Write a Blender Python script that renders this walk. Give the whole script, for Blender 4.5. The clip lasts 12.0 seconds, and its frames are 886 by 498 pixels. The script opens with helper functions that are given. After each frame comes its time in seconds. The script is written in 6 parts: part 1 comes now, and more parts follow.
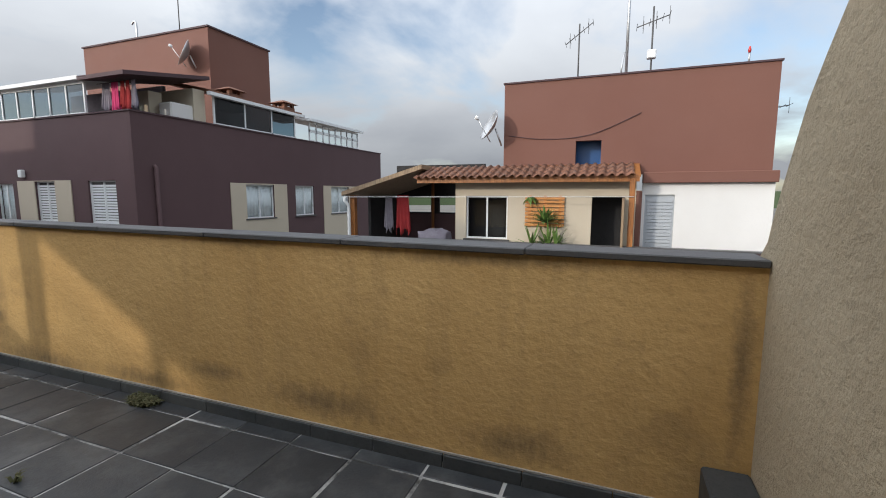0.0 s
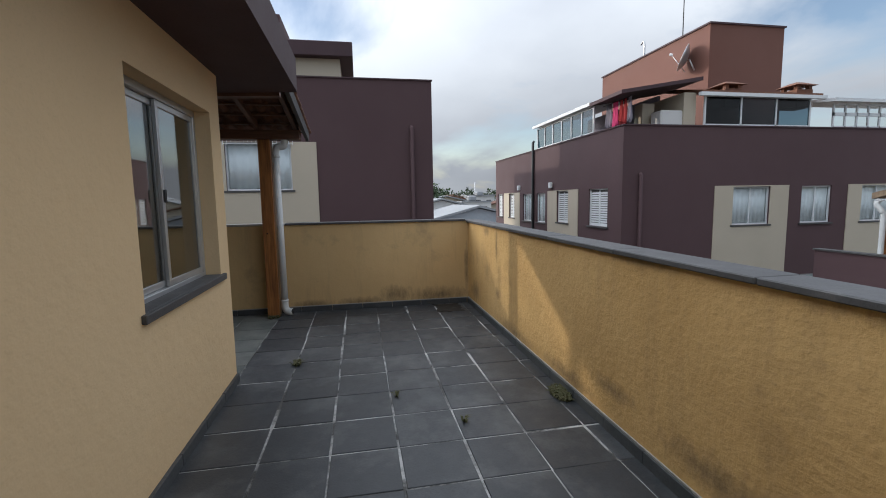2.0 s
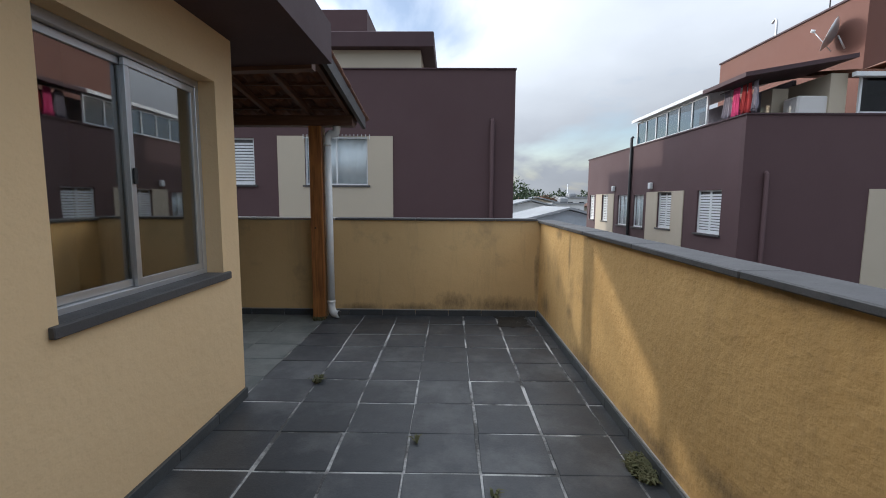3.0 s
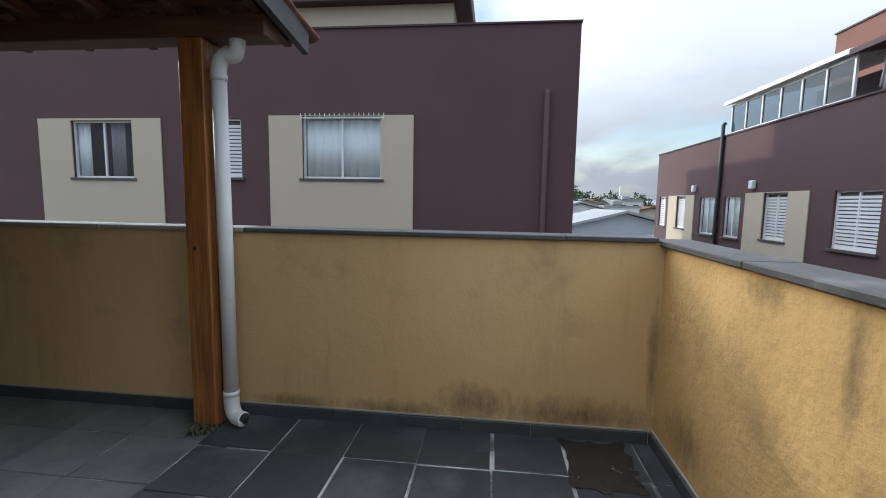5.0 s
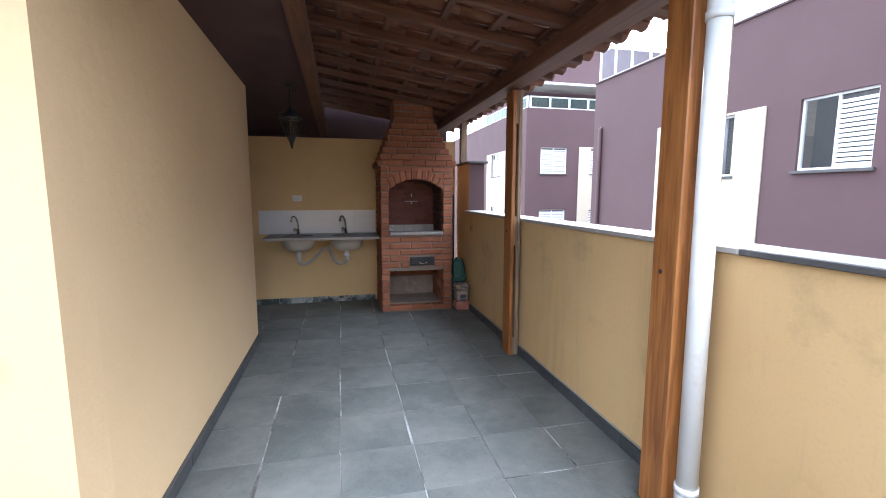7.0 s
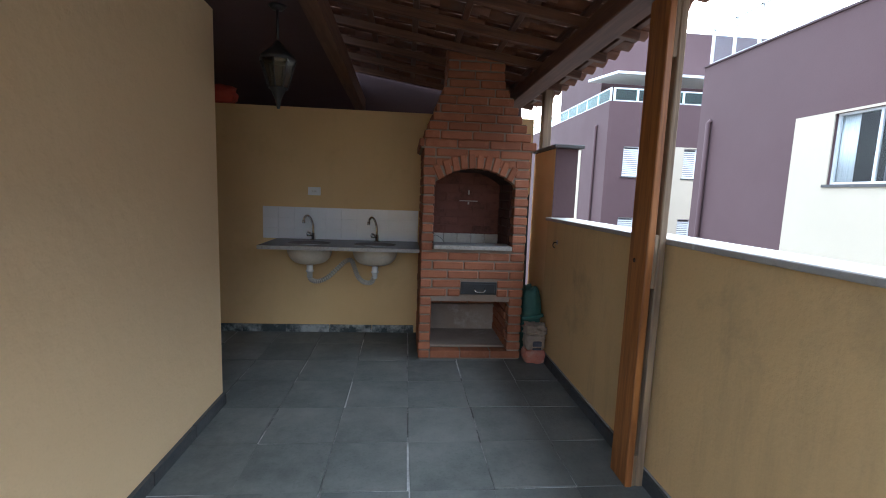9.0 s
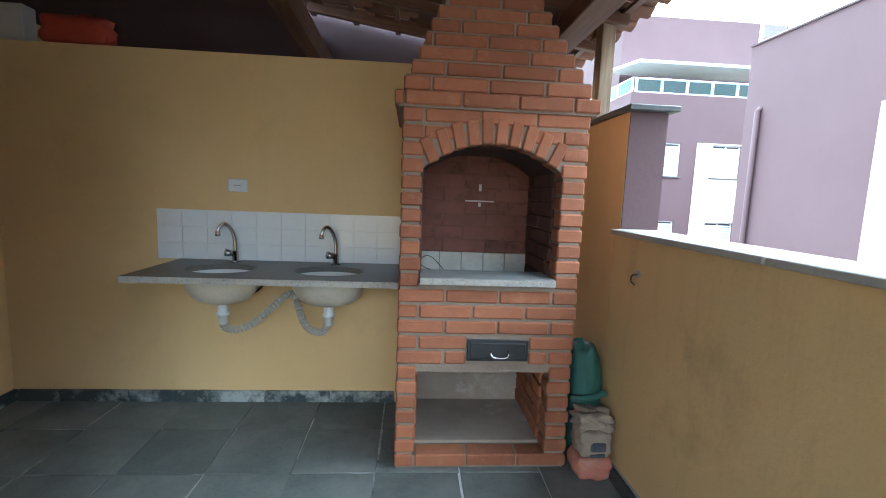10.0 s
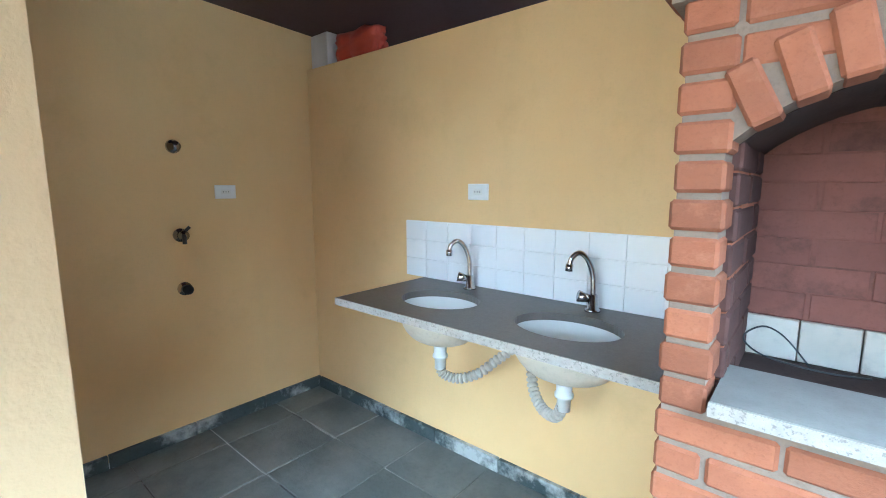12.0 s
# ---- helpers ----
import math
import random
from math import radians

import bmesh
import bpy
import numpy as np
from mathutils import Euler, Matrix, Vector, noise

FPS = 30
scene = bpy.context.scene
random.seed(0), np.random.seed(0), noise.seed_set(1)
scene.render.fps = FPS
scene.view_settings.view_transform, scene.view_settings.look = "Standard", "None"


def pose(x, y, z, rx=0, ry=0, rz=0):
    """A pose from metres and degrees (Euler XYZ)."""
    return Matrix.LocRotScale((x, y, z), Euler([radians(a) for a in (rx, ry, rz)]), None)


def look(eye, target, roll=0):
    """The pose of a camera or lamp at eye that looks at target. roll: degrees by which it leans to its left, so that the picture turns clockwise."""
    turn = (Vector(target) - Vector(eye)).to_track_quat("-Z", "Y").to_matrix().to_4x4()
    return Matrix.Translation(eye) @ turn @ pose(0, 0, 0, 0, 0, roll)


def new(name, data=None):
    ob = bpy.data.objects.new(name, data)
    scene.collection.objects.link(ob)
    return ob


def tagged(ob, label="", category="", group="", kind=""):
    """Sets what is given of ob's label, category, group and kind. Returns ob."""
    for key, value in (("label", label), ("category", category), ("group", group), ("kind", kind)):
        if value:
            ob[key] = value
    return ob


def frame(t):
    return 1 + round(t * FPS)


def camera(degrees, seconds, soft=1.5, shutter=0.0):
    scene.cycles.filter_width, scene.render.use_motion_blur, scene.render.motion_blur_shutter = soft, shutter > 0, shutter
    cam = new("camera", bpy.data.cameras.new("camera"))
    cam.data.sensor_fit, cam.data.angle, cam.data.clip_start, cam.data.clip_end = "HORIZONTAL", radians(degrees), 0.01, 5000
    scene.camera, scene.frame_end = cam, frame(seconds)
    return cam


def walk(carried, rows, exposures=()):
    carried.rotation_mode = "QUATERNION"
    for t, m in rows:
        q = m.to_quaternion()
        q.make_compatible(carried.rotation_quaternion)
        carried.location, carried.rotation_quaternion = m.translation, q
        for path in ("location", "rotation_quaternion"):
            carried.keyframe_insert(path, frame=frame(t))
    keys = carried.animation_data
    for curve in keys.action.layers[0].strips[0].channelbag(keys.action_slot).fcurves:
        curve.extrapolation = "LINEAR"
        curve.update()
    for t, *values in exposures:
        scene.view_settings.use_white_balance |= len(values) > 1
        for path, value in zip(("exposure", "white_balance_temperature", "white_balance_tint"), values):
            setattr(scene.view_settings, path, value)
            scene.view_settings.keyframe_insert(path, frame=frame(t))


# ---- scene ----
cam = camera(90.0, 12.0, soft=1.0)
PATH = [
    (0, (0.198, -0.067, 1.403), (-0.515, 1.786, 1.159), 0.1),
    (0.5, (0.048, 0.077, 1.417), (-0.934, 1.801, 1.17), -0.6),
    (1, (0.071, 0.074, 1.429), (-1.437, 1.365, 1.188), -1.0),
    (1.5, (0.245, 0.171, 1.474), (-1.586, 0.943, 1.246), -1.0),
    (2, (0.287, 0.421, 1.485), (-1.668, 0.786, 1.266), -1.0),
    (2.5, (0.04, 0.656, 1.439), (-1.948, 0.718, 1.223), -0.6),
    (4.5, (-2.64, 1.073, 1.408), (-4.625, 0.953, 1.194), 1.0),
    (5, (-3.298, 0.986, 1.395), (-5.274, 0.76, 1.183), 1.0),
    (5.5, (-3.781, 0.84, 1.421), (-5.717, 0.389, 1.202), 0.9),
    (6, (-4.085, 0.661, 1.371), (-5.775, -0.385, 1.15), 0.3),
    (6.5, (-4.233, 0.694, 1.42), (-5.325, -0.964, 1.176), 0.4),
    (7, (-4.376, 0.851, 1.425), (-4.819, -1.083, 1.176), 0.1),
    (7.2, (-4.391, 0.922, 1.43), (-4.692, -1.039, 1.174), 0.1),
    (8.8, (-4.648, -0.444, 1.382), (-4.83, -2.421, 1.139), 2.0),
    (9, (-4.694, -0.804, 1.381), (-4.866, -2.781, 1.133), 2.1),
    (9.5, (-4.721, -1.589, 1.355), (-4.9, -3.566, 1.113), 2.2),
    (10, (-4.875, -2.323, 1.353), (-5.023, -4.302, 1.109), 2.2),
    (10.5, (-4.955, -2.968, 1.35), (-5.04, -4.951, 1.101), 2.1),
    (11, (-4.943, -3.402, 1.348), (-4.83, -5.383, 1.093), 1.8),
    (11.5, (-4.945, -3.497, 1.383), (-4.23, -5.342, 1.091), 0.1),
    (12, (-5.054, -3.374, 1.386), (-3.782, -4.891, 1.106), -0.0),
]
EXPOSURES = [(0.0, 0.3, 6300, 10), (0.5, 0.15, 6250, 10), (1.0, 0.18, 6200, 10), (5.0, 0.55, 5900, 9), (5.5, 0.68, 5900, 8), (6.0, 1.22, 5700, 8), (6.5, 2.25, 5750, 7), (7.0, 2.85, 5700, 12),
             (9.0, 2.5, 5500, 7), (9.5, 3.32, 5250, 2), (10.0, 3.75, 5250, -4), (10.5, 3.78, 5000, -4), (11.0, 4.38, 4650, -5), (11.5, 5.1, 4850, -6), (12.0, 5.2, 4850, -5)]
walk(cam, [(t, look(eye, target, roll)) for t, eye, target, roll in PATH], EXPOSURES)

# ---- world and sun ----
SUN_WAY = Vector((-0.53, -0.79, 0.305)).normalized()
world = bpy.data.worlds.new("sky")
scene.world = world
world.use_nodes = True
wn, wl = world.node_tree.nodes, world.node_tree.links
wn.clear()
w_out, w_bg = wn.new("ShaderNodeOutputWorld"), wn.new("ShaderNodeBackground")
w_sky = wn.new("ShaderNodeTexSky")
w_sky.sky_type, w_sky.sun_disc = "NISHITA", False
w_sky.sun_elevation = math.asin(SUN_WAY.z)
w_sky.sun_rotation = math.atan2(SUN_WAY.x, SUN_WAY.y)
w_sky.dust_density = 1.5
w_geo = wn.new("ShaderNodeTexCoord")
w_sep, w_add, w_dx, w_dy, w_com = (wn.new("ShaderNodeSeparateXYZ"), wn.new("ShaderNodeMath"), wn.new("ShaderNodeMath"),
                                   wn.new("ShaderNodeMath"), wn.new("ShaderNodeCombineXYZ"))
w_add.operation, w_dx.operation, w_dy.operation = "ADD", "DIVIDE", "DIVIDE"
w_add.inputs[1].default_value = 0.28
w_abs = wn.new("ShaderNodeMath")
w_abs.operation = "ABSOLUTE"
wl.new(w_geo.outputs["Generated"], w_sep.inputs[0])
wl.new(w_sep.outputs["Z"], w_abs.inputs[0])
wl.new(w_abs.outputs[0], w_add.inputs[0])
for socket, node in (("X", w_dx), ("Y", w_dy)):
    wl.new(w_sep.outputs[socket], node.inputs[0])
    wl.new(w_add.outputs[0], node.inputs[1])
wl.new(w_dx.outputs[0], w_com.inputs[0])
wl.new(w_dy.outputs[0], w_com.inputs[1])
w_noise, w_ramp = wn.new("ShaderNodeTexNoise"), wn.new("ShaderNodeValToRGB")
w_noise.inputs["Scale"].default_value, w_noise.inputs["Detail"].default_value = 1.15, 7.0
w_noise.inputs["Roughness"].default_value, w_noise.inputs["Distortion"].default_value = 0.52, 0.35
w_ramp.color_ramp.elements[0].position, w_ramp.color_ramp.elements[1].position = 0.36, 0.52
wl.new(w_com.outputs[0], w_noise.inputs["Vector"])
wl.new(w_noise.outputs["Fac"], w_ramp.inputs[0])
# Cloud brightness: white tops and grey bellies
w_noise2, w_ramp2 = wn.new("ShaderNodeTexNoise"), wn.new("ShaderNodeValToRGB")
w_noise2.inputs["Scale"].default_value, w_noise2.inputs["Detail"].default_value = 0.9, 6.0
w_off = wn.new("ShaderNodeVectorMath")
w_off.inputs[1].default_value = (3.1, 7.4, 1.7)
wl.new(w_com.outputs[0], w_off.inputs[0])
wl.new(w_off.outputs[0], w_noise2.inputs["Vector"])
wl.new(w_noise2.outputs["Fac"], w_ramp2.inputs[0])
w_ramp2.color_ramp.elements[0].position, w_ramp2.color_ramp.elements[0].color = 0.33, (6.1, 6.4, 6.9, 1)
w_ramp2.color_ramp.elements[1].position, w_ramp2.color_ramp.elements[1].color = 0.62, (8.6, 8.9, 9.2, 1)
w_mix = wn.new("ShaderNodeMix")
w_mix.data_type = "RGBA"
w_boost = wn.new("ShaderNodeMix")
w_boost.data_type, w_boost.blend_type = "RGBA", "MULTIPLY"
w_boost.inputs["Factor"].default_value = 1.0
w_boost.inputs["B"].default_value = (1.9, 1.8, 1.75, 1)
wl.new(w_sky.outputs[0], w_boost.inputs["A"])
wl.new(w_ramp.outputs[0], w_mix.inputs["Factor"])
wl.new(w_boost.outputs["Result"], w_mix.inputs["A"])
# the cloud deck grows brighter upwards and towards the sun behind it
w_dot = wn.new("ShaderNodeVectorMath")
w_dot.operation = "DOT_PRODUCT"
w_dot.inputs[1].default_value = SUN_WAY
wl.new(w_geo.outputs["Generated"], w_dot.inputs[0])


def w_math(op, a, b):
    n = wn.new("ShaderNodeMath")
    n.operation = op
    for i, v in enumerate((a, b)):
        if isinstance(v, (int, float)):
            n.inputs[i].default_value = v
        else:
            wl.new(v, n.inputs[i])
    return n.outputs[0]


w_pos = w_math("MAXIMUM", w_dot.outputs["Value"], 0.0)
w_lobe = w_math("ADD", w_math("MULTIPLY", w_math("POWER", w_pos, 14.0), 7.0), w_math("MULTIPLY", w_math("POWER", w_pos, 3.0), 1.3))
w_high = w_math("MULTIPLY", w_math("POWER", w_abs.outputs[0], 2.0), 1.4)
w_gain = w_math("ADD", w_math("ADD", w_math("ADD", w_math("MULTIPLY", w_abs.outputs[0], 1.35), w_high), 0.40), w_lobe)
w_lit = wn.new("ShaderNodeVectorMath")
w_lit.operation = "SCALE"
wl.new(w_ramp2.outputs[0], w_lit.inputs[0])
wl.new(w_gain, w_lit.inputs["Scale"])
wl.new(w_lit.outputs[0], w_mix.inputs["B"])
wl.new(w_mix.outputs["Result"], w_bg.inputs[0])
w_bg.inputs[1].default_value = 0.085
wl.new(w_bg.outputs[0], w_out.inputs[0])

sun = new("sun", bpy.data.lights.new("sun", "SUN"))
sun.data.energy, sun.data.angle, sun.data.color = 1.5, radians(1.2), (1.0, 0.88, 0.72)
sun.matrix_world = look(SUN_WAY * 60, (0, 0, 0))


# ---- materials ----
def mat(name, a, b, rough=0.7, scale=3.0, fine=60.0, bump=0.15, depth=0.004, metal=0.0, spread=0.18, stain=None,
        streak=None, spec=0.4, noise_mix=0.25, stretch=None, lumps=None, spots=None):
    """Paint or solid: colours a and b mixed by coarse noise, fine grain on top, an optional stain (colour, low, high, scale)
    vertical streaks (colour, amount), coarse relief lumps (scale, depth) and mould spots (colour, places with radii)."""
    m = bpy.data.materials.new(name)
    m.use_nodes = True
    n, l = m.node_tree.nodes, m.node_tree.links
    p = n["Principled BSDF"]
    p.inputs["Metallic"].default_value = metal
    p.inputs["Specular IOR Level"].default_value = spec
    co = n.new("ShaderNodeTexCoord")
    info = n.new("ShaderNodeObjectInfo")
    def nz(sc, detail=5.0, rg=0.6, vec=None):
        t = n.new("ShaderNodeTexNoise")
        t.inputs["Scale"].default_value, t.inputs["Detail"].default_value, t.inputs["Roughness"].default_value = sc, detail, rg
        l.new(vec or co.outputs["Object"], t.inputs["Vector"])
        return t.outputs["Fac"]
    def ramp(v, lo, hi):
        r = n.new("ShaderNodeMapRange")
        r.inputs[1].default_value, r.inputs[2].default_value = lo, hi
        l.new(v, r.inputs[0])
        return r.outputs[0]
    def mix(f, x, y, kind="MIX"):
        k = n.new("ShaderNodeMix")
        k.data_type, k.blend_type = "RGBA", kind
        for sock, v in (("Factor", f), ("A", x), ("B", y)):
            if isinstance(v, (int, float)):
                k.inputs[sock].default_value = v
            elif isinstance(v, tuple):
                k.inputs[sock].default_value = (*v, 1)
            else:
                l.new(v, k.inputs[sock])
        return k.outputs["Result"]
    # each piece gets its own patch of the noise
    addv = n.new("ShaderNodeVectorMath")
    scl = n.new("ShaderNodeVectorMath")
    scl.operation = "SCALE"
    cv = n.new("ShaderNodeCombineXYZ")
    for i in range(3):
        l.new(info.outputs["Random"], cv.inputs[i])
    l.new(cv.outputs[0], scl.inputs[0])
    scl.inputs["Scale"].default_value = 37.0
    l.new(co.outputs["Object"], addv.inputs[0])
    l.new(scl.outputs[0], addv.inputs[1])
    vec = addv.outputs[0]
    col = mix(ramp(nz(scale, vec=vec), 0.3, 0.7), a, b)
    gvec = vec
    if stretch:
        gm = n.new("ShaderNodeMapping")
        gm.inputs["Scale"].default_value = stretch
        l.new(vec, gm.inputs["Vector"])
        gvec = gm.outputs[0]
    grain = nz(fine, 4.0, 0.65, gvec)
    dark = tuple(c * (1 - spread * 1.6) for c in a)
    col = mix(ramp(grain, 0.52, 0.8), col, dark)
    rnd = ramp(info.outputs["Random"], 0.0, 1.0)
    k = n.new("ShaderNodeMath")
    k.operation = "MULTIPLY"
    k.inputs[1].default_value = noise_mix
    l.new(rnd, k.inputs[0])
    col = mix(k.outputs[0], col, tuple(c * 0.55 for c in b))
    if streak:
        mp = n.new("ShaderNodeMapping")
        mp.inputs["Scale"].default_value = (2.6, 2.6, 0.35)
        l.new(vec, mp.inputs["Vector"])
        col = mix(ramp(nz(1.6, 8.0, 0.7, mp.outputs[0]), 0.52, 0.52 + 0.3 / max(streak[1], 0.01)), col, streak[0])
    if stain:
        col = mix(ramp(nz(stain[3], 7.0, 0.68, vec), stain[1], stain[2]), col, stain[0])
    if spots:
        mask = None
        for c, r in spots[1]:
            d = n.new("ShaderNodeVectorMath")
            d.operation, d.inputs[1].default_value = "SUBTRACT", c
            l.new(co.outputs["Object"], d.inputs[0])
            e = n.new("ShaderNodeVectorMath")
            e.operation, e.inputs[1].default_value = "DIVIDE", r
            l.new(d.outputs[0], e.inputs[0])
            ln = n.new("ShaderNodeVectorMath")
            ln.operation = "LENGTH"
            l.new(e.outputs[0], ln.inputs[0])
            one = ramp(ln.outputs["Value"], 1.0, 0.1)
            if mask is None:
                mask = one
            else:
                mx = n.new("ShaderNodeMath")
                mx.operation = "MAXIMUM"
                l.new(mask, mx.inputs[0]), l.new(one, mx.inputs[1])
                mask = mx.outputs[0]
        sm = n.new("ShaderNodeMapping")
        sm.inputs["Scale"].default_value = (1.0, 1.0, 0.45)
        l.new(co.outputs["Object"], sm.inputs["Vector"])
        both = n.new("ShaderNodeMath")
        both.operation = "ADD"
        l.new(nz(16.0, 9.0, 0.80, sm.outputs[0]), both.inputs[0])
        half_ = n.new("ShaderNodeMath")
        half_.operation, half_.inputs[1].default_value = "MULTIPLY", 0.5
        l.new(mask, half_.inputs[0]), l.new(half_.outputs[0], both.inputs[1])
        gate = n.new("ShaderNodeMath")
        gate.operation = "MULTIPLY"
        l.new(ramp(both.outputs[0], 0.60, 1.15), gate.inputs[0])
        l.new(ramp(mask, 0.0, 0.25), gate.inputs[1])
        col = mix(gate.outputs[0], col, spots[0])
    l.new(col, p.inputs["Base Color"])
    rr = n.new("ShaderNodeMapRange")
    rr.inputs[3].default_value, rr.inputs[4].default_value = max(rough - 0.12, 0.03), min(rough + 0.1, 1.0)
    l.new(nz(scale * 3, vec=vec), rr.inputs[0])
    l.new(rr.outputs[0], p.inputs["Roughness"])
    if bump:
        bp = n.new("ShaderNodeBump")
        bp.inputs["Strength"].default_value, bp.inputs["Distance"].default_value = bump, depth
        l.new(grain, bp.inputs["Height"])
        l.new(bp.outputs[0], p.inputs["Normal"])
        if lumps:
            b2 = n.new("ShaderNodeBump")
            b2.inputs["Strength"].default_value, b2.inputs["Distance"].default_value = 0.8, lumps[1]
            l.new(nz(lumps[0], 3.0, 0.55, gvec), b2.inputs["Height"])
            l.new(b2.outputs[0], bp.inputs["Normal"])
    return m


def glass(name, tint=(0.96, 0.98, 0.98), rough=0.02, alpha=0.02, ior=1.22):
    """A thin pane: partly clear, with a mirror gloss that grows at grazing angles."""
    m = bpy.data.materials.new(name)
    m.use_nodes = True
    n, l = m.node_tree.nodes, m.node_tree.links
    n.remove(n["Principled BSDF"])
    lw, pw, ma = n.new("ShaderNodeLayerWeight"), n.new("ShaderNodeMath"), n.new("ShaderNodeMath")
    mx, tr, gl = n.new("ShaderNodeMixShader"), n.new("ShaderNodeBsdfTransparent"), n.new("ShaderNodeBsdfGlossy")
    f0 = max(((ior - 1) / (ior + 1)) ** 2, 0.03)
    pw.operation, pw.inputs[1].default_value = "POWER", 4.0
    ma.operation, ma.inputs[1].default_value, ma.inputs[2].default_value = "MULTIPLY_ADD", 0.55, f0
    l.new(lw.outputs["Facing"], pw.inputs[0])
    l.new(pw.outputs[0], ma.inputs[0])
    tr.inputs["Color"].default_value = (*(c * (1 - alpha) for c in tint), 1)
    gl.inputs["Roughness"].default_value = rough
    l.new(ma.outputs[0], mx.inputs[0])
    l.new(tr.outputs[0], mx.inputs[1])
    l.new(gl.outputs[0], mx.inputs[2])
    l.new(mx.outputs[0], n["Material Output"].inputs["Surface"])
    return m


def wood(name, a, b, rough=0.45, along=(12, 12, 0.9)):
    m = bpy.data.materials.new(name)
    m.use_nodes = True
    n, l = m.node_tree.nodes, m.node_tree.links
    p = n["Principled BSDF"]
    co, mp = n.new("ShaderNodeTexCoord"), n.new("ShaderNodeMapping")
    mp.inputs["Scale"].default_value = along
    t, r, bp = n.new("ShaderNodeTexNoise"), n.new("ShaderNodeValToRGB"), n.new("ShaderNodeBump")
    t.inputs["Scale"].default_value, t.inputs["Detail"].default_value, t.inputs["Distortion"].default_value = 3.0, 8.0, 0.8
    r.color_ramp.elements[0].position, r.color_ramp.elements[0].color = 0.32, (*a, 1)
    r.color_ramp.elements[1].position, r.color_ramp.elements[1].color = 0.68, (*b, 1)
    l.new(co.outputs["Object"], mp.inputs[0])
    l.new(mp.outputs[0], t.inputs["Vector"])
    l.new(t.outputs["Fac"], r.inputs[0])
    l.new(r.outputs[0], p.inputs["Base Color"])
    bp.inputs["Strength"].default_value, bp.inputs["Distance"].default_value = 0.25, 0.002
    l.new(t.outputs["Fac"], bp.inputs["Height"])
    l.new(bp.outputs[0], p.inputs["Normal"])
    p.inputs["Roughness"].default_value = rough
    return m


# mould and other dark marks, some below the coping and in corners: places on the north parapet by (x, z, rx, rz), on
# the west parapet by (y, z, ry, rz)
MOULD_N = [((x_ + 2.6425, -0.075, z_ + 0.1), (rx_, 0.2, rz_)) for x_, z_, rx_, rz_ in (
    (-4.55, 0.98, 0.06, 0.34), (-4.5, 0.42, 0.14, 0.10), (-5.5, 0.24, 0.32, 0.2), (-3.95, 0.11, 0.8, 0.12), (-2.8, 0.13, 0.6, 0.11), (-2.15, 0.28, 0.35, 0.09),
    (-1.3, 0.22, 0.6, 0.14), (-0.3, 1.11, 1.0, 0.07), (-1.9, 1.13, 0.5, 0.05), (-4.95, 1.1, 0.16, 0.1), (0.7, 0.7, 0.06, 0.6), (-0.2, 0.2, 0.4, 0.15))]
MOULD_W = [((0.075, y_ + 1.2725, z_ + 0.1), (0.2, ry_, rz_)) for y_, z_, ry_, rz_ in (
    (1.5, 0.13, 0.75, 0.17), (0.9, 0.16, 0.35, 0.2), (0.4, 0.10, 0.6, 0.09), (1.92, 0.5, 0.05, 0.5), (-0.25, 0.10, 0.4, 0.08))]
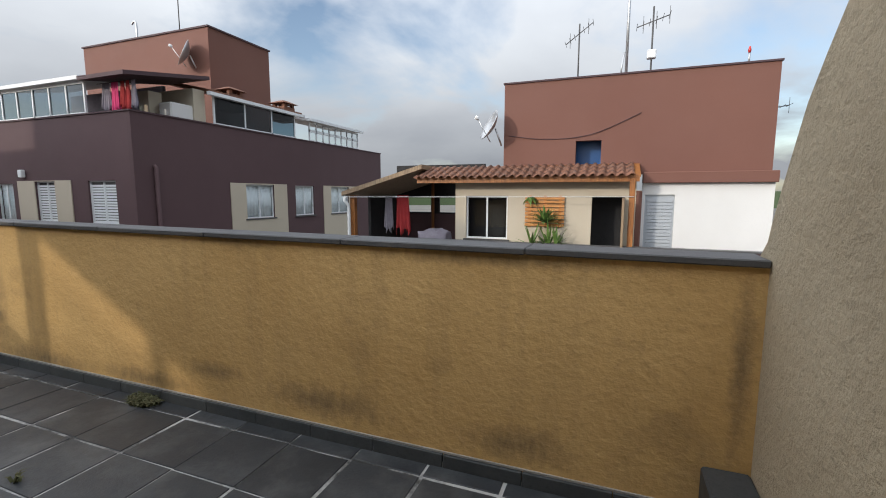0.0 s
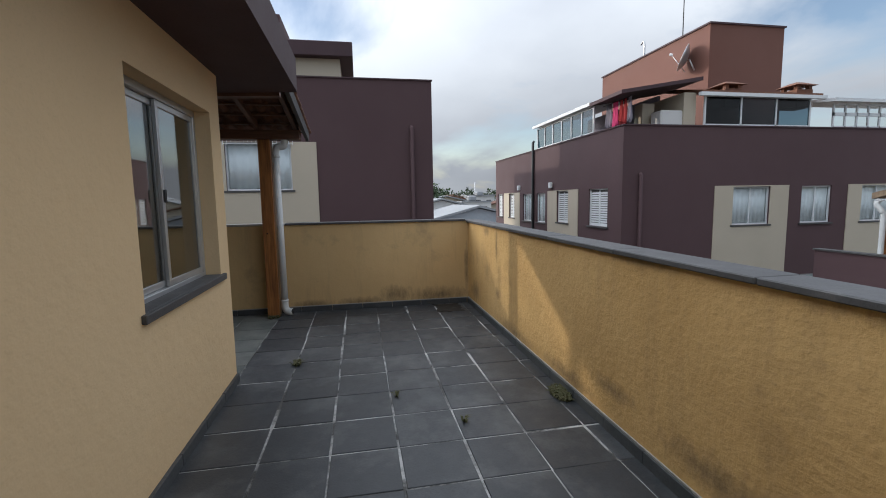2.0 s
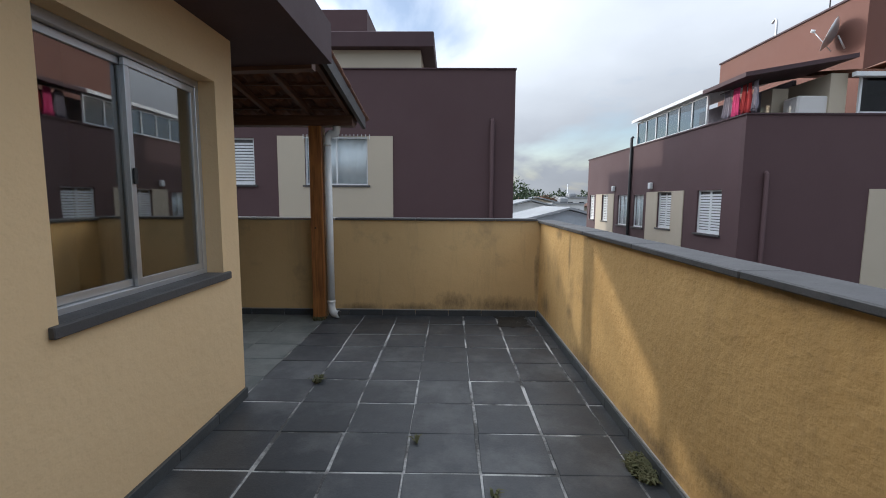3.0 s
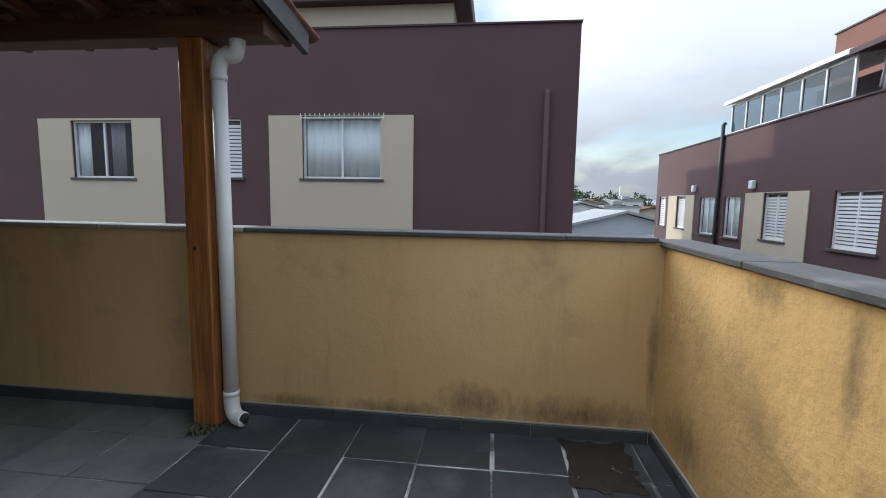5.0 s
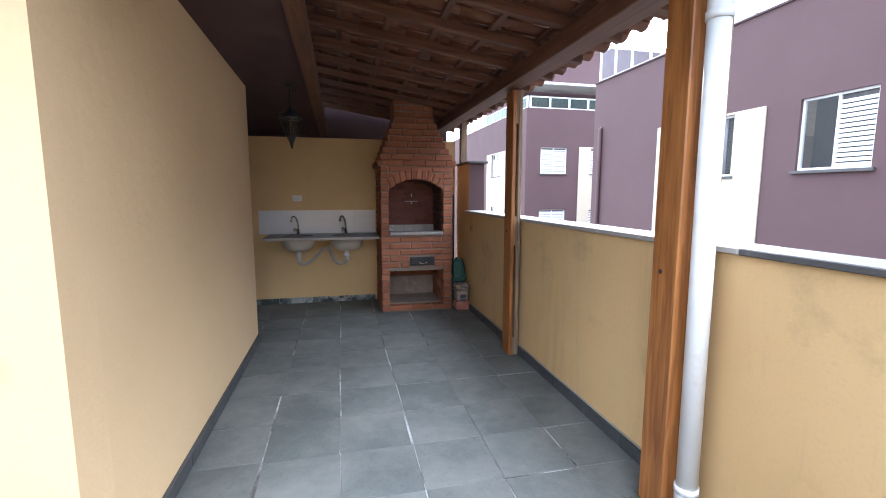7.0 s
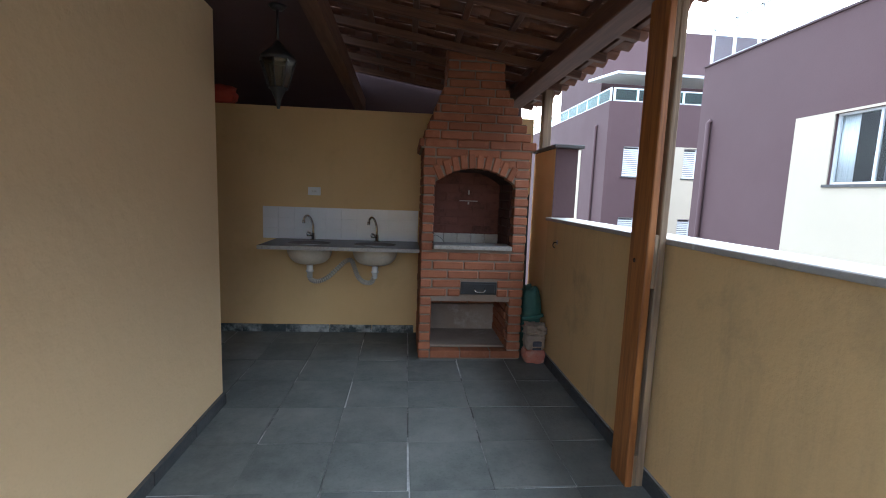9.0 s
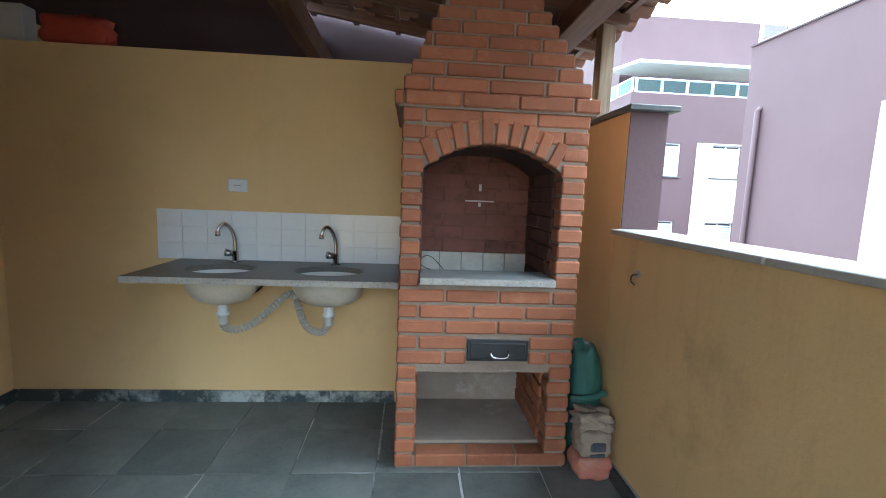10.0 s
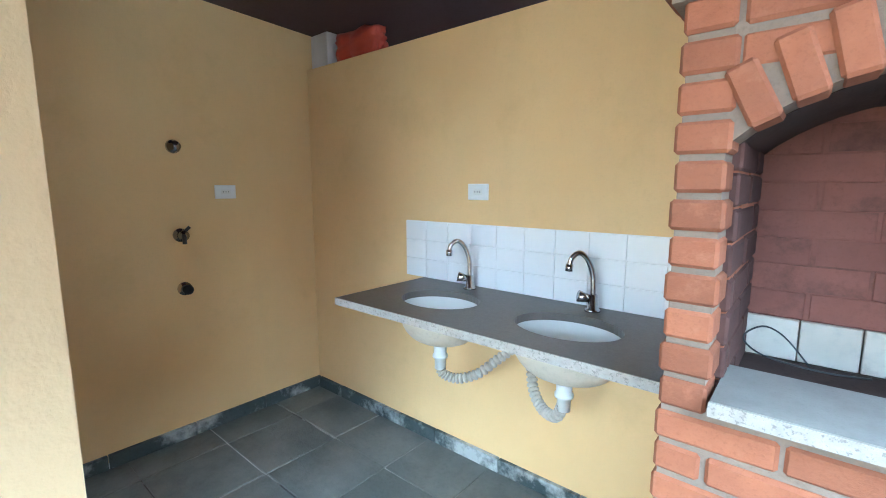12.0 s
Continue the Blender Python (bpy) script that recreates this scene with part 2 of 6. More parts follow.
M = {
    "stucco": mat("rough yellow stucco", (0.66, 0.43, 0.175), (0.55, 0.34, 0.125), 0.88, 1.1, 34, 0.55, 0.008, stretch=(0.92, 0.92, 1.1), lumps=(14, 0.010), spots=((0.20, 0.135, 0.065), MOULD_N), streak=((0.22, 0.155, 0.075), 0.4), stain=((0.27, 0.175, 0.075), 0.55, 0.80, 1.5)),
    "yellow": mat("smooth yellow paint", (0.69, 0.49, 0.24), (0.63, 0.435, 0.205), 0.75, 1.1, 90, 0.22, 0.004, spread=0.06, streak=((0.50, 0.36, 0.18), 0.22), stain=((0.55, 0.385, 0.18), 0.55, 0.85, 2.4), noise_mix=0.0),
    "cream": mat("pale yellow house paint", (0.67, 0.495, 0.285), (0.63, 0.46, 0.26), 0.8, 1.0, 80, 0.3, 0.004, spread=0.06, lumps=(14, 0.006), noise_mix=0.0),
    "greyplaster": mat("rough beige plaster", (0.50, 0.415, 0.285), (0.43, 0.35, 0.235), 0.9, 1.5, 46, 0.8, 0.010, lumps=(15, 0.009), noise_mix=0.0, streak=((0.17, 0.14, 0.09), 0.35)),
    "plum": mat("plum facade paint", (0.092, 0.053, 0.056), (0.081, 0.046, 0.049), 0.8, 0.35, 45, 0.25, 0.006, spread=0.08, noise_mix=0.0, streak=((0.08, 0.046, 0.05), 0.2)),
    # own paint of the tower house; on the stair tower, plum with sunlight painted in
    "brown": mat("red brown facade paint and sunlit plum", (0.165, 0.075, 0.055), (0.145, 0.065, 0.048), 0.8, 0.35, 45, 0.2, 0.006, spread=0.08, noise_mix=0.0),
    "plumslab": mat("dark plum slab paint", (0.075, 0.043, 0.048), (0.06, 0.035, 0.040), 0.75, 0.9, 50, 0.25, 0.004, noise_mix=0.0),
    "panel": mat("cream facade panel", (0.50, 0.44, 0.345), (0.46, 0.405, 0.315), 0.8, 0.5, 50, 0.15, 0.004, spread=0.05, noise_mix=0.0),
    "greydoor": mat("grey blue painted louvre", (0.40, 0.43, 0.46), (0.35, 0.38, 0.41), 0.5, 3, 40, 0.05, 0.001, spread=0.05, noise_mix=0.0),
    "white": mat("white wall paint", (0.66, 0.655, 0.64), (0.60, 0.595, 0.58), 0.7, 0.6, 50, 0.1, 0.003, spread=0.05, noise_mix=0.0),
    "slate": mat("dark slate tile", (0.030, 0.034, 0.040), (0.050, 0.055, 0.061), 0.46, 4.0, 70, 0.35, 0.004, stain=((0.125, 0.13, 0.132), 0.50, 0.82, 1.9), spec=0.5, noise_mix=0.6),
    # porch copy of the slate: dusty, with brighter light put into its colour
    "dustylitslate": mat("dusty slate tile, lightened for the porch", (0.084, 0.095, 0.091), (0.122, 0.134, 0.127), 0.6, 3.0, 60, 0.4, 0.005, lumps=(5, 0.006), stain=((0.215, 0.22, 0.203), 0.40, 0.82, 2.0), spec=0.4, noise_mix=0.32),
    "weathered": mat("weathered yellow paint", (0.62, 0.43, 0.205), (0.56, 0.38, 0.175), 0.82, 1.0, 60, 0.3, 0.006, spread=0.08, lumps=(6, 0.006), spots=((0.15, 0.105, 0.055), MOULD_W), streak=((0.26, 0.20, 0.11), 0.55), stain=((0.30, 0.225, 0.12), 0.56, 0.80, 1.35), noise_mix=0.0),
    "grout": mat("pale worn grout", (0.10, 0.10, 0.097), (0.05, 0.05, 0.048), 0.9, 2.3, 60, 0.5, 0.006, stain=((0.46, 0.46, 0.45), 0.43, 0.56, 1.9), noise_mix=0.0),
    "skirt": mat("slate skirting", (0.045, 0.05, 0.053), (0.075, 0.08, 0.083), 0.55, 5, 60, 0.3, 0.003, noise_mix=0.3),
    "skirt_worn": mat("slate skirting with white smears", (0.03, 0.045, 0.047), (0.06, 0.075, 0.075), 0.6, 4, 60, 0.3, 0.003, stain=((0.38, 0.40, 0.39), 0.50, 0.62, 3.2), noise_mix=0.0),
    "coping": mat("grey slate coping", (0.060, 0.059, 0.060), (0.090, 0.087, 0.086), 0.6, 3, 60, 0.35, 0.004, stain=((0.2, 0.19, 0.18), 0.58, 0.8, 2.0), noise_mix=0.2),
    "palecoping": mat("pale stone coping", (0.38, 0.365, 0.34), (0.31, 0.295, 0.27), 0.6, 3, 60, 0.3, 0.003, noise_mix=0.1),
    "brick": mat("red clay brick", (0.365, 0.142, 0.072), (0.29, 0.108, 0.056), 0.85, 9, 120, 0.5, 0.004, stain=((0.39, 0.175, 0.10), 0.55, 0.85, 11), noise_mix=0.6),
    "sootbrick": mat("sooty fire brick", (0.23, 0.095, 0.07), (0.17, 0.070, 0.055), 0.85, 7, 100, 0.45, 0.003, stain=((0.04, 0.02, 0.018), 0.5, 0.75, 5), noise_mix=0.3),
    "soot": mat("black soot", (0.035, 0.022, 0.02), (0.06, 0.034, 0.028), 0.95, 5, 80, 0.4, 0.003, noise_mix=0.2),
    "mortar": mat("grey brown mortar", (0.26, 0.205, 0.16), (0.20, 0.155, 0.12), 0.95, 8, 110, 0.6, 0.004, noise_mix=0.0),
    "cement": mat("cement grey floor", (0.33, 0.27, 0.22), (0.24, 0.19, 0.155), 0.9, 4, 70, 0.4, 0.004, noise_mix=0.0, stain=((0.4, 0.37, 0.33), 0.55, 0.7, 3)),
    "palegranite": mat("pale granite of the shelf top", (0.235, 0.23, 0.215), (0.195, 0.19, 0.18), 0.45, 12, 200, 0.05, 0.001, stain=((0.2, 0.19, 0.18), 0.6, 0.7, 9), noise_mix=0.0),
    "sootside": mat("sooty fire brick, darker side copy", (0.115, 0.055, 0.045), (0.075, 0.038, 0.033), 0.9, 6, 90, 0.4, 0.003, noise_mix=0.3),
    "granite": mat("speckled grey granite", (0.150, 0.132, 0.115), (0.128, 0.113, 0.098), 0.38, 40, 260, 0.02, 0.001, spread=0.07, stain=((0.17, 0.15, 0.132), 0.50, 0.78, 200), spec=0.35, noise_mix=0.0),
    "granite_edge": mat("pale speckled granite edge", (0.40, 0.37, 0.33), (0.30, 0.28, 0.25), 0.5, 40, 260, 0.1, 0.001, stain=((0.2, 0.185, 0.17), 0.54, 0.62, 110), noise_mix=0.0),
    "tile": mat("white glazed tile", (0.74, 0.76, 0.78), (0.70, 0.72, 0.74), 0.18, 3, 40, 0.02, 0.001, spread=0.03, spec=0.5, noise_mix=0.06),
    "oldtile": mat("stained white tile", (0.62, 0.60, 0.54), (0.5, 0.46, 0.38), 0.4, 5, 40, 0.05, 0.001, stain=((0.25, 0.2, 0.14), 0.55, 0.75, 8), noise_mix=0.3),
    "ceramic": mat("white ceramic", (0.78, 0.78, 0.75), (0.74, 0.74, 0.71), 0.12, 3, 30, 0.0, spread=0.02, spec=0.5, noise_mix=0.0),
    "ceramic_raw": mat("unglazed beige ceramic", (0.58, 0.52, 0.42), (0.48, 0.43, 0.34), 0.4, 9, 50, 0.1, 0.002, noise_mix=0.0),
    "pvc": mat("white pvc pipe", (0.70, 0.71, 0.70), (0.62, 0.63, 0.61), 0.4, 4, 30, 0.03, 0.001, spread=0.05, stain=((0.45, 0.43, 0.38), 0.6, 0.85, 5), noise_mix=0.0),
    "hose": mat("grey corrugated hose", (0.46, 0.43, 0.37), (0.36, 0.33, 0.28), 0.5, 9, 50, 0.05, 0.001, noise_mix=0.0),
    "chrome": mat("chrome", (0.55, 0.55, 0.56), (0.45, 0.45, 0.46), 0.16, 9, 60, 0.0, metal=1.0, spread=0.05, noise_mix=0.0),
    "aluminium": mat("brushed aluminium", (0.55, 0.56, 0.57), (0.48, 0.49, 0.5), 0.35, 6, 80, 0.05, 0.001, metal=0.7, spread=0.05, noise_mix=0.0),
    "whitemetal": mat("white painted metal", (0.72, 0.74, 0.75), (0.66, 0.68, 0.69), 0.45, 3, 40, 0.03, 0.001, spread=0.04, noise_mix=0.0),
    "black": mat("black painted iron", (0.018, 0.019, 0.021), (0.03, 0.031, 0.033), 0.45, 6, 60, 0.1, 0.001, noise_mix=0.0),
    # near-black that paints the shade of unlit rooms and openings
    "dark": mat("near-black painted shade", (0.02, 0.02, 0.022), (0.035, 0.034, 0.034), 0.9, 1, 20, 0.0, noise_mix=0.0),
    "room": mat("dim grey room wall", (0.30, 0.28, 0.25), (0.26, 0.245, 0.22), 0.9, 1, 30, 0.0, noise_mix=0.0),
    "clay": mat("weathered clay roof tile", (0.23, 0.105, 0.062), (0.15, 0.070, 0.045), 0.88, 6, 70, 0.4, 0.004, stain=((0.12, 0.085, 0.07), 0.52, 0.75, 5), noise_mix=0.5),
    "chalk": mat("chalk", (0.6, 0.56, 0.5), (0.5, 0.46, 0.4), 0.9, 30, 90, 0.1, 0.001, noise_mix=0.0),
    "sack": mat("green woven sack", (0.045, 0.13, 0.105), (0.03, 0.09, 0.075), 0.6, 9, 90, 0.3, 0.003, noise_mix=0.0),
    "paper": mat("paper cement bag", (0.33, 0.27, 0.21), (0.24, 0.19, 0.15), 0.8, 7, 60, 0.3, 0.003, stain=((0.5, 0.12, 0.08), 0.62, 0.68, 6), noise_mix=0.0),
    "redpaper": mat("red printed paper", (0.42, 0.13, 0.09), (0.36, 0.19, 0.14), 0.8, 9, 60, 0.3, 0.003, stain=((0.40, 0.30, 0.24), 0.5, 0.7, 8), noise_mix=0.0),
    "bluelabel": mat("dark blue print", (0.05, 0.055, 0.075), (0.09, 0.09, 0.11), 0.7, 20, 60, 0.1, 0.001, noise_mix=0.0),
    "redplastic": mat("red plastic bag", (0.50, 0.075, 0.045), (0.36, 0.05, 0.03), 0.45, 6, 40, 0.2, 0.003, noise_mix=0.0),
    "pink": mat("pink cloth", (0.75, 0.08, 0.24), (0.6, 0.05, 0.18), 0.8, 4, 60, 0.2, 0.003, noise_mix=0.0),
    "redcloth": mat("red cloth", (0.42, 0.04, 0.04), (0.32, 0.03, 0.035), 0.85, 4, 60, 0.2, 0.003, noise_mix=0.0),
    "greycloth": mat("grey cloth", (0.28, 0.26, 0.30), (0.2, 0.18, 0.22), 0.85, 4, 60, 0.2, 0.003, noise_mix=0.0),
    "curtain": mat("white curtain", (0.84, 0.87, 0.90), (0.80, 0.83, 0.86), 0.85, 4, 50, 0.1, 0.002, noise_mix=0.0),
    "moss": mat("moss and weeds", (0.075, 0.085, 0.035), (0.11, 0.10, 0.05), 0.95, 20, 90, 0.4, 0.004, noise_mix=0.4),
    "mud": mat("black wet silt", (0.014, 0.012, 0.009), (0.028, 0.023, 0.017), 0.75, 12, 90, 0.5, 0.004, stain=((0.3, 0.3, 0.28), 0.62, 0.7, 18), noise_mix=0.0),
    "leaf": mat("green leaf", (0.16, 0.26, 0.06), (0.09, 0.17, 0.04), 0.5, 9, 40, 0.1, 0.002, noise_mix=0.4),
    "treeleaf": mat("dark tree foliage", (0.035, 0.06, 0.025), (0.055, 0.085, 0.035), 0.7, 2, 20, 0.1, 0.01, noise_mix=0.3),
    "ground": mat("dry ground and asphalt", (0.11, 0.105, 0.095), (0.16, 0.15, 0.13), 0.95, 0.05, 2, 0.2, 0.02, noise_mix=0.0),
    "fibre": mat("grey fibre cement roof", (0.34, 0.35, 0.36), (0.26, 0.27, 0.28), 0.9, 0.5, 12, 0.2, 0.01, noise_mix=0.2),
    "bluetank": mat("blue plastic tank", (0.02, 0.10, 0.30), (0.02, 0.08, 0.24), 0.4, 2, 30, 0.0, noise_mix=0.0),
    "redlamp": mat("red lamp glass", (0.5, 0.03, 0.02), (0.4, 0.02, 0.02), 0.3, 4, 30, 0.0, noise_mix=0.0),
    "wood": wood("varnished orange brown wood", (0.17, 0.06, 0.016), (0.36, 0.145, 0.038)),
    "greywood": wood("weathered wood", (0.16, 0.11, 0.07), (0.32, 0.23, 0.14), 0.7),
    "rafter": wood("brown rafter wood", (0.075, 0.034, 0.02), (0.15, 0.070, 0.040), 0.6, (0.9, 12, 12)),
    "batten": wood("brown batten wood", (0.075, 0.034, 0.02), (0.145, 0.068, 0.04), 0.6, (12, 0.9, 12)),
    "palette": wood("orange pallet wood", (0.40, 0.16, 0.04), (0.55, 0.26, 0.08), 0.6, (0.9, 12, 12)),
    "glass": glass("window glass"),
    "housepane": glass("house window pane", (0.92, 0.95, 0.95), 0.02, 0.30, 2.9),
    "darkglass": glass("tinted glass", (0.50, 0.60, 0.66), 0.03, 0.2),
    "greenglass": glass("green balcony glass", (0.72, 0.95, 0.90), 0.03, 0.05),
    "lampglass": glass("lantern glass", (0.9, 0.92, 0.9), 0.08, 0.1),
}


# ---- mesh helpers ----
def box_into(bm, x0, x1, y0, y1, z0, z1):
    vs = [bm.verts.new((x, y, z)) for x in sorted((x0, x1)) for y in sorted((y0, y1)) for z in sorted((z0, z1))]
    for f in ((0, 1, 3, 2), (4, 6, 7, 5), (0, 4, 5, 1), (2, 3, 7, 6), (0, 2, 6, 4), (1, 5, 7, 3)):
        bm.faces.new([vs[i] for i in f])
    return vs


def chamfer(bm, w):
    bmesh.ops.bevel(bm, geom=bm.edges[:], offset=w, segments=1, affect="EDGES", clamp_overlap=True)


def solid(name, bm, material, parent=None, smooth=False):
    """Finish bm as an object. Coordinates are the world's, also under a parent. Meshes are centred on their own base."""
    bmesh.ops.recalc_face_normals(bm, faces=bm.faces[:])
    me = bpy.data.meshes.new(name)
    xs = [v.co for v in bm.verts]
    base = Vector(((min(c.x for c in xs) + max(c.x for c in xs)) / 2, (min(c.y for c in xs) + max(c.y for c in xs)) / 2, min(c.z for c in xs)))
    bmesh.ops.translate(bm, verts=bm.verts[:], vec=-base)
    if smooth:
        for f in bm.faces:
            f.smooth = True
    bm.to_mesh(me)
    bm.free()
    me.materials.append(M[material])
    ob = new(name, me)
    ob.location = base
    if parent:
        under(ob, parent)
    return ob


def under(ob, parent):
    ob.parent = parent
    ob.matrix_parent_inverse = world_of(parent).inverted()
    return ob


def world_of(ob):
    if ob.parent is None:
        return ob.matrix_basis.copy()
    return world_of(ob.parent) @ ob.matrix_parent_inverse @ ob.matrix_basis


def box(name, x0, x1, y0, y1, z0, z1, material, parent=None, bev=0.0):
    bm = bmesh.new()
    box_into(bm, x0, x1, y0, y1, z0, z1)
    if bev:
        chamfer(bm, bev)
    return solid(name, bm, material, parent)


def boxes(name, rows, material, parent=None, bev=0.0):
    bm = bmesh.new()
    for r in rows:
        box_into(bm, *r)
    if bev:
        chamfer(bm, bev)
    return solid(name, bm, material, parent)


def empty(name, x, y, z):
    ob = new(name)
    ob.location = (x, y, z)
    ob.empty_display_size = 0.1
    return ob


def wall(name, axis, p0, p1, u0, u1, z0, z1, material, holes=(), parent=None):
    """A wall across axis ('x' or 'y') from p0 to p1, along the other from u0 to u1; holes (u0, u1, z0, z1) go through it."""
    us = sorted({u0, u1, *[v for h in holes for v in h[:2] if u0 < v < u1]})
    zs = sorted({z0, z1, *[v for h in holes for v in h[2:] if z0 < v < z1]})
    full = [[not any(h[0] <= (a + b) / 2 <= h[1] and h[2] <= (c + d) / 2 <= h[3] for h in holes) for c, d in zip(zs, zs[1:])] for a, b in zip(us, us[1:])]
    bm, cache = bmesh.new(), {}
    def v(p, u, z):
        k = (p, u, z)
        if k not in cache:
            cache[k] = bm.verts.new((p, u, z) if axis == "x" else (u, p, z))
        return cache[k]
    ok = lambda i, j: 0 <= i < len(full) and 0 <= j < len(full[0]) and full[i][j]
    for i in range(len(full)):
        for j in range(len(full[0])):
            if not full[i][j]:
                continue
            a, b, c, d = us[i], us[i + 1], zs[j], zs[j + 1]
            for p in (p0, p1):
                bm.faces.new([v(p, a, c), v(p, b, c), v(p, b, d), v(p, a, d)])
            for di, dj, e in ((-1, 0, ((a, c), (a, d))), (1, 0, ((b, c), (b, d))), (0, -1, ((a, c), (b, c))), (0, 1, ((a, d), (b, d)))):
                if not ok(i + di, j + dj):
                    (a1, c1), (a2, c2) = e
                    bm.faces.new([v(p0, a1, c1), v(p0, a2, c2), v(p1, a2, c2), v(p1, a1, c1)])
    return solid(name, bm, material, parent)


def tube_into(bm, pts, radius, sides=10, radii=None, cap=True):
    pts = [Vector(p) for p in pts]
    rings, up = [], None
    for i, p in enumerate(pts):
        d = (pts[min(i + 1, len(pts) - 1)] - pts[max(i - 1, 0)]).normalized()
        if up is None:
            up = d.orthogonal().normalized()
        up = (up - d * up.dot(d)).normalized()
        side = d.cross(up)
        r = radii[i] if radii else radius
        rings.append([bm.verts.new(p + (up * math.cos(a) + side * math.sin(a)) * r) for a in (2 * math.pi * k / sides for k in range(sides))])
    for r0, r1 in zip(rings, rings[1:]):
        for k in range(sides):
            bm.faces.new([r0[k], r0[(k + 1) % sides], r1[(k + 1) % sides], r1[k]])
    if cap:
        bm.faces.new(rings[0]), bm.faces.new(rings[-1])


def tube(name, pts, radius, material, parent=None, sides=10, radii=None):
    bm = bmesh.new()
    tube_into(bm, pts, radius, sides, radii)
    return solid(name, bm, material, parent, smooth=True)


def bend(points, steps=6):
    """A smooth line through the points."""
    pts = [Vector(p) for p in points]
    out = []
    for i in range(len(pts) - 1):
        p0, p1, p2, p3 = pts[max(i - 1, 0)], pts[i], pts[i + 1], pts[min(i + 2, len(pts) - 1)]
        for k in range(steps):
            t = k / steps
            out.append(0.5 * (2 * p1 + (p2 - p0) * t + (2 * p0 - 5 * p1 + 4 * p2 - p3) * t * t + (3 * p1 - p0 - 3 * p2 + p3) * t ** 3))
    return out + [pts[-1]]


PIECES = {}


def piece(name, sx, sy, sz, cx, cy, cz, material, parent, bev=0.006, turn=None):
    """One chamfered block, centred at c; alike blocks share a mesh."""
    key = (name, round(sx, 3), round(sy, 3), round(sz, 3), material)
    if key not in PIECES:
        bm = bmesh.new()
        box_into(bm, -sx / 2, sx / 2, -sy / 2, sy / 2, -sz / 2, sz / 2)
        if bev:
            chamfer(bm, bev)
        bmesh.ops.recalc_face_normals(bm, faces=bm.faces[:])
        me = bpy.data.meshes.new(name)
        bm.to_mesh(me)
        bm.free()
        me.materials.append(M[material])
        PIECES[key] = me
    ob = new(name, PIECES[key])
    ob.matrix_basis = pose(cx, cy, cz, *(turn or (0, 0, 0)))
    return under(ob, parent)


# ---- plan of the terrace ----
WX, NY, EX = -5.90, 1.945, 0.765         # inner faces of the west and north parapets, of the east wing wall
HX, HY, HB = -3.56, -0.64, -3.60        # house: west face, north face, back corner
KX, KY = -2.48, -5.09                   # kitchen corner: side wall, back wall
TOP, WTOP = 1.20, 1.215                 # coping tops of the north and west parapets
GROUND = -7.5


def soffit(y):
    return 2.48 + 0.032 * (y + 0.6)


def S(ob, label, cat="wall"):
    return tagged(ob, label, cat, kind="structure")


# ---- large structure ----
ground = S(box("ground", -400, 400, -400, 400, GROUND - 0.5, GROUND, "ground"), "dry ground and streets far below the terrace", "ground")
S(box("building_base", WX - 0.15, EX + 0.3, -6.4, NY + 0.15, GROUND, -0.1, "plum"), "plum painted storeys below the roof terrace", "building")
floor = S(box("floor", WX - 0.14, EX + 0.28, -6.3, NY + 0.14, -0.098, -0.004, "grout"), "terrace floor of dark square slate tiles with worn pale grout", "floor")

wall_north = S(wall("wall_north", "y", NY, NY + 0.15, WX - 0.15, EX, -0.1, TOP - 0.036, "stucco"), "rough yellow stucco parapet wall with grey coping")
FALL = 0.006
for v in wall_north.data.vertices:
    if v.co.z > 1.0:
        v.co.z -= FALL * (v.co.x + wall_north.location.x - WX)
wall_west = S(wall("wall_west", "x", WX - 0.15, WX, -4.49, NY, -0.1, WTOP - 0.03, "weathered"), "smooth yellow painted parapet wall with thin coping")
wall_stub = S(wall("wall_stub", "x", WX - 0.22, WX - 0.03, -5.09, -4.491, -0.1, 1.79, "yellow"), "raised yellow end of the parapet wall beside the barbecue")
S(box("wall_stub_end", WX - 0.223, WX - 0.032, -4.490, -4.482, WTOP, 1.789, "plum"), "plum painted end face of the raised wall")
S(box("coping_stub", WX - 0.26, WX - 0.005, -5.09, -4.44, 1.792, 1.82, "coping", bev=0.004), "dark stone coping on the raised wall", "coping")
# north coping in lengths, proud of the wall on both sides
coping_n = S(box("coping_north", WX - 0.13, EX, NY + 0.01, NY + 0.14, TOP - 0.10, TOP - 0.055, "mortar"), "grey slate coping slabs on the parapet", "coping")
x = WX - 0.15
while x < EX - 0.05:
    w = min(0.98, EX - x)
    piece("coping_slab", w - 0.006, 0.22, 0.031, x + w / 2, NY + 0.08, TOP - 0.0185 - FALL * (x + w / 2 - WX) + random.uniform(-0.002, 0.002), "coping", coping_n, 0.005, (0, math.degrees(FALL), 0))
    x += w
coping_w = S(box("coping_west", WX - 0.13, WX - 0.02, -4.48, NY, WTOP - 0.031, WTOP - 0.024, "mortar"), "thin pale stone coping slabs on the parapet", "coping")
y = -4.48
while y < NY - 0.12:
    w = min(0.98, NY - 0.04 - y)
    piece("coping_slab", 0.22, w - 0.005, 0.027, WX - 0.085, y + w / 2, WTOP - 0.0135, "palecoping" if y < -0.6 else "coping", coping_w, 0.004)
    y += w

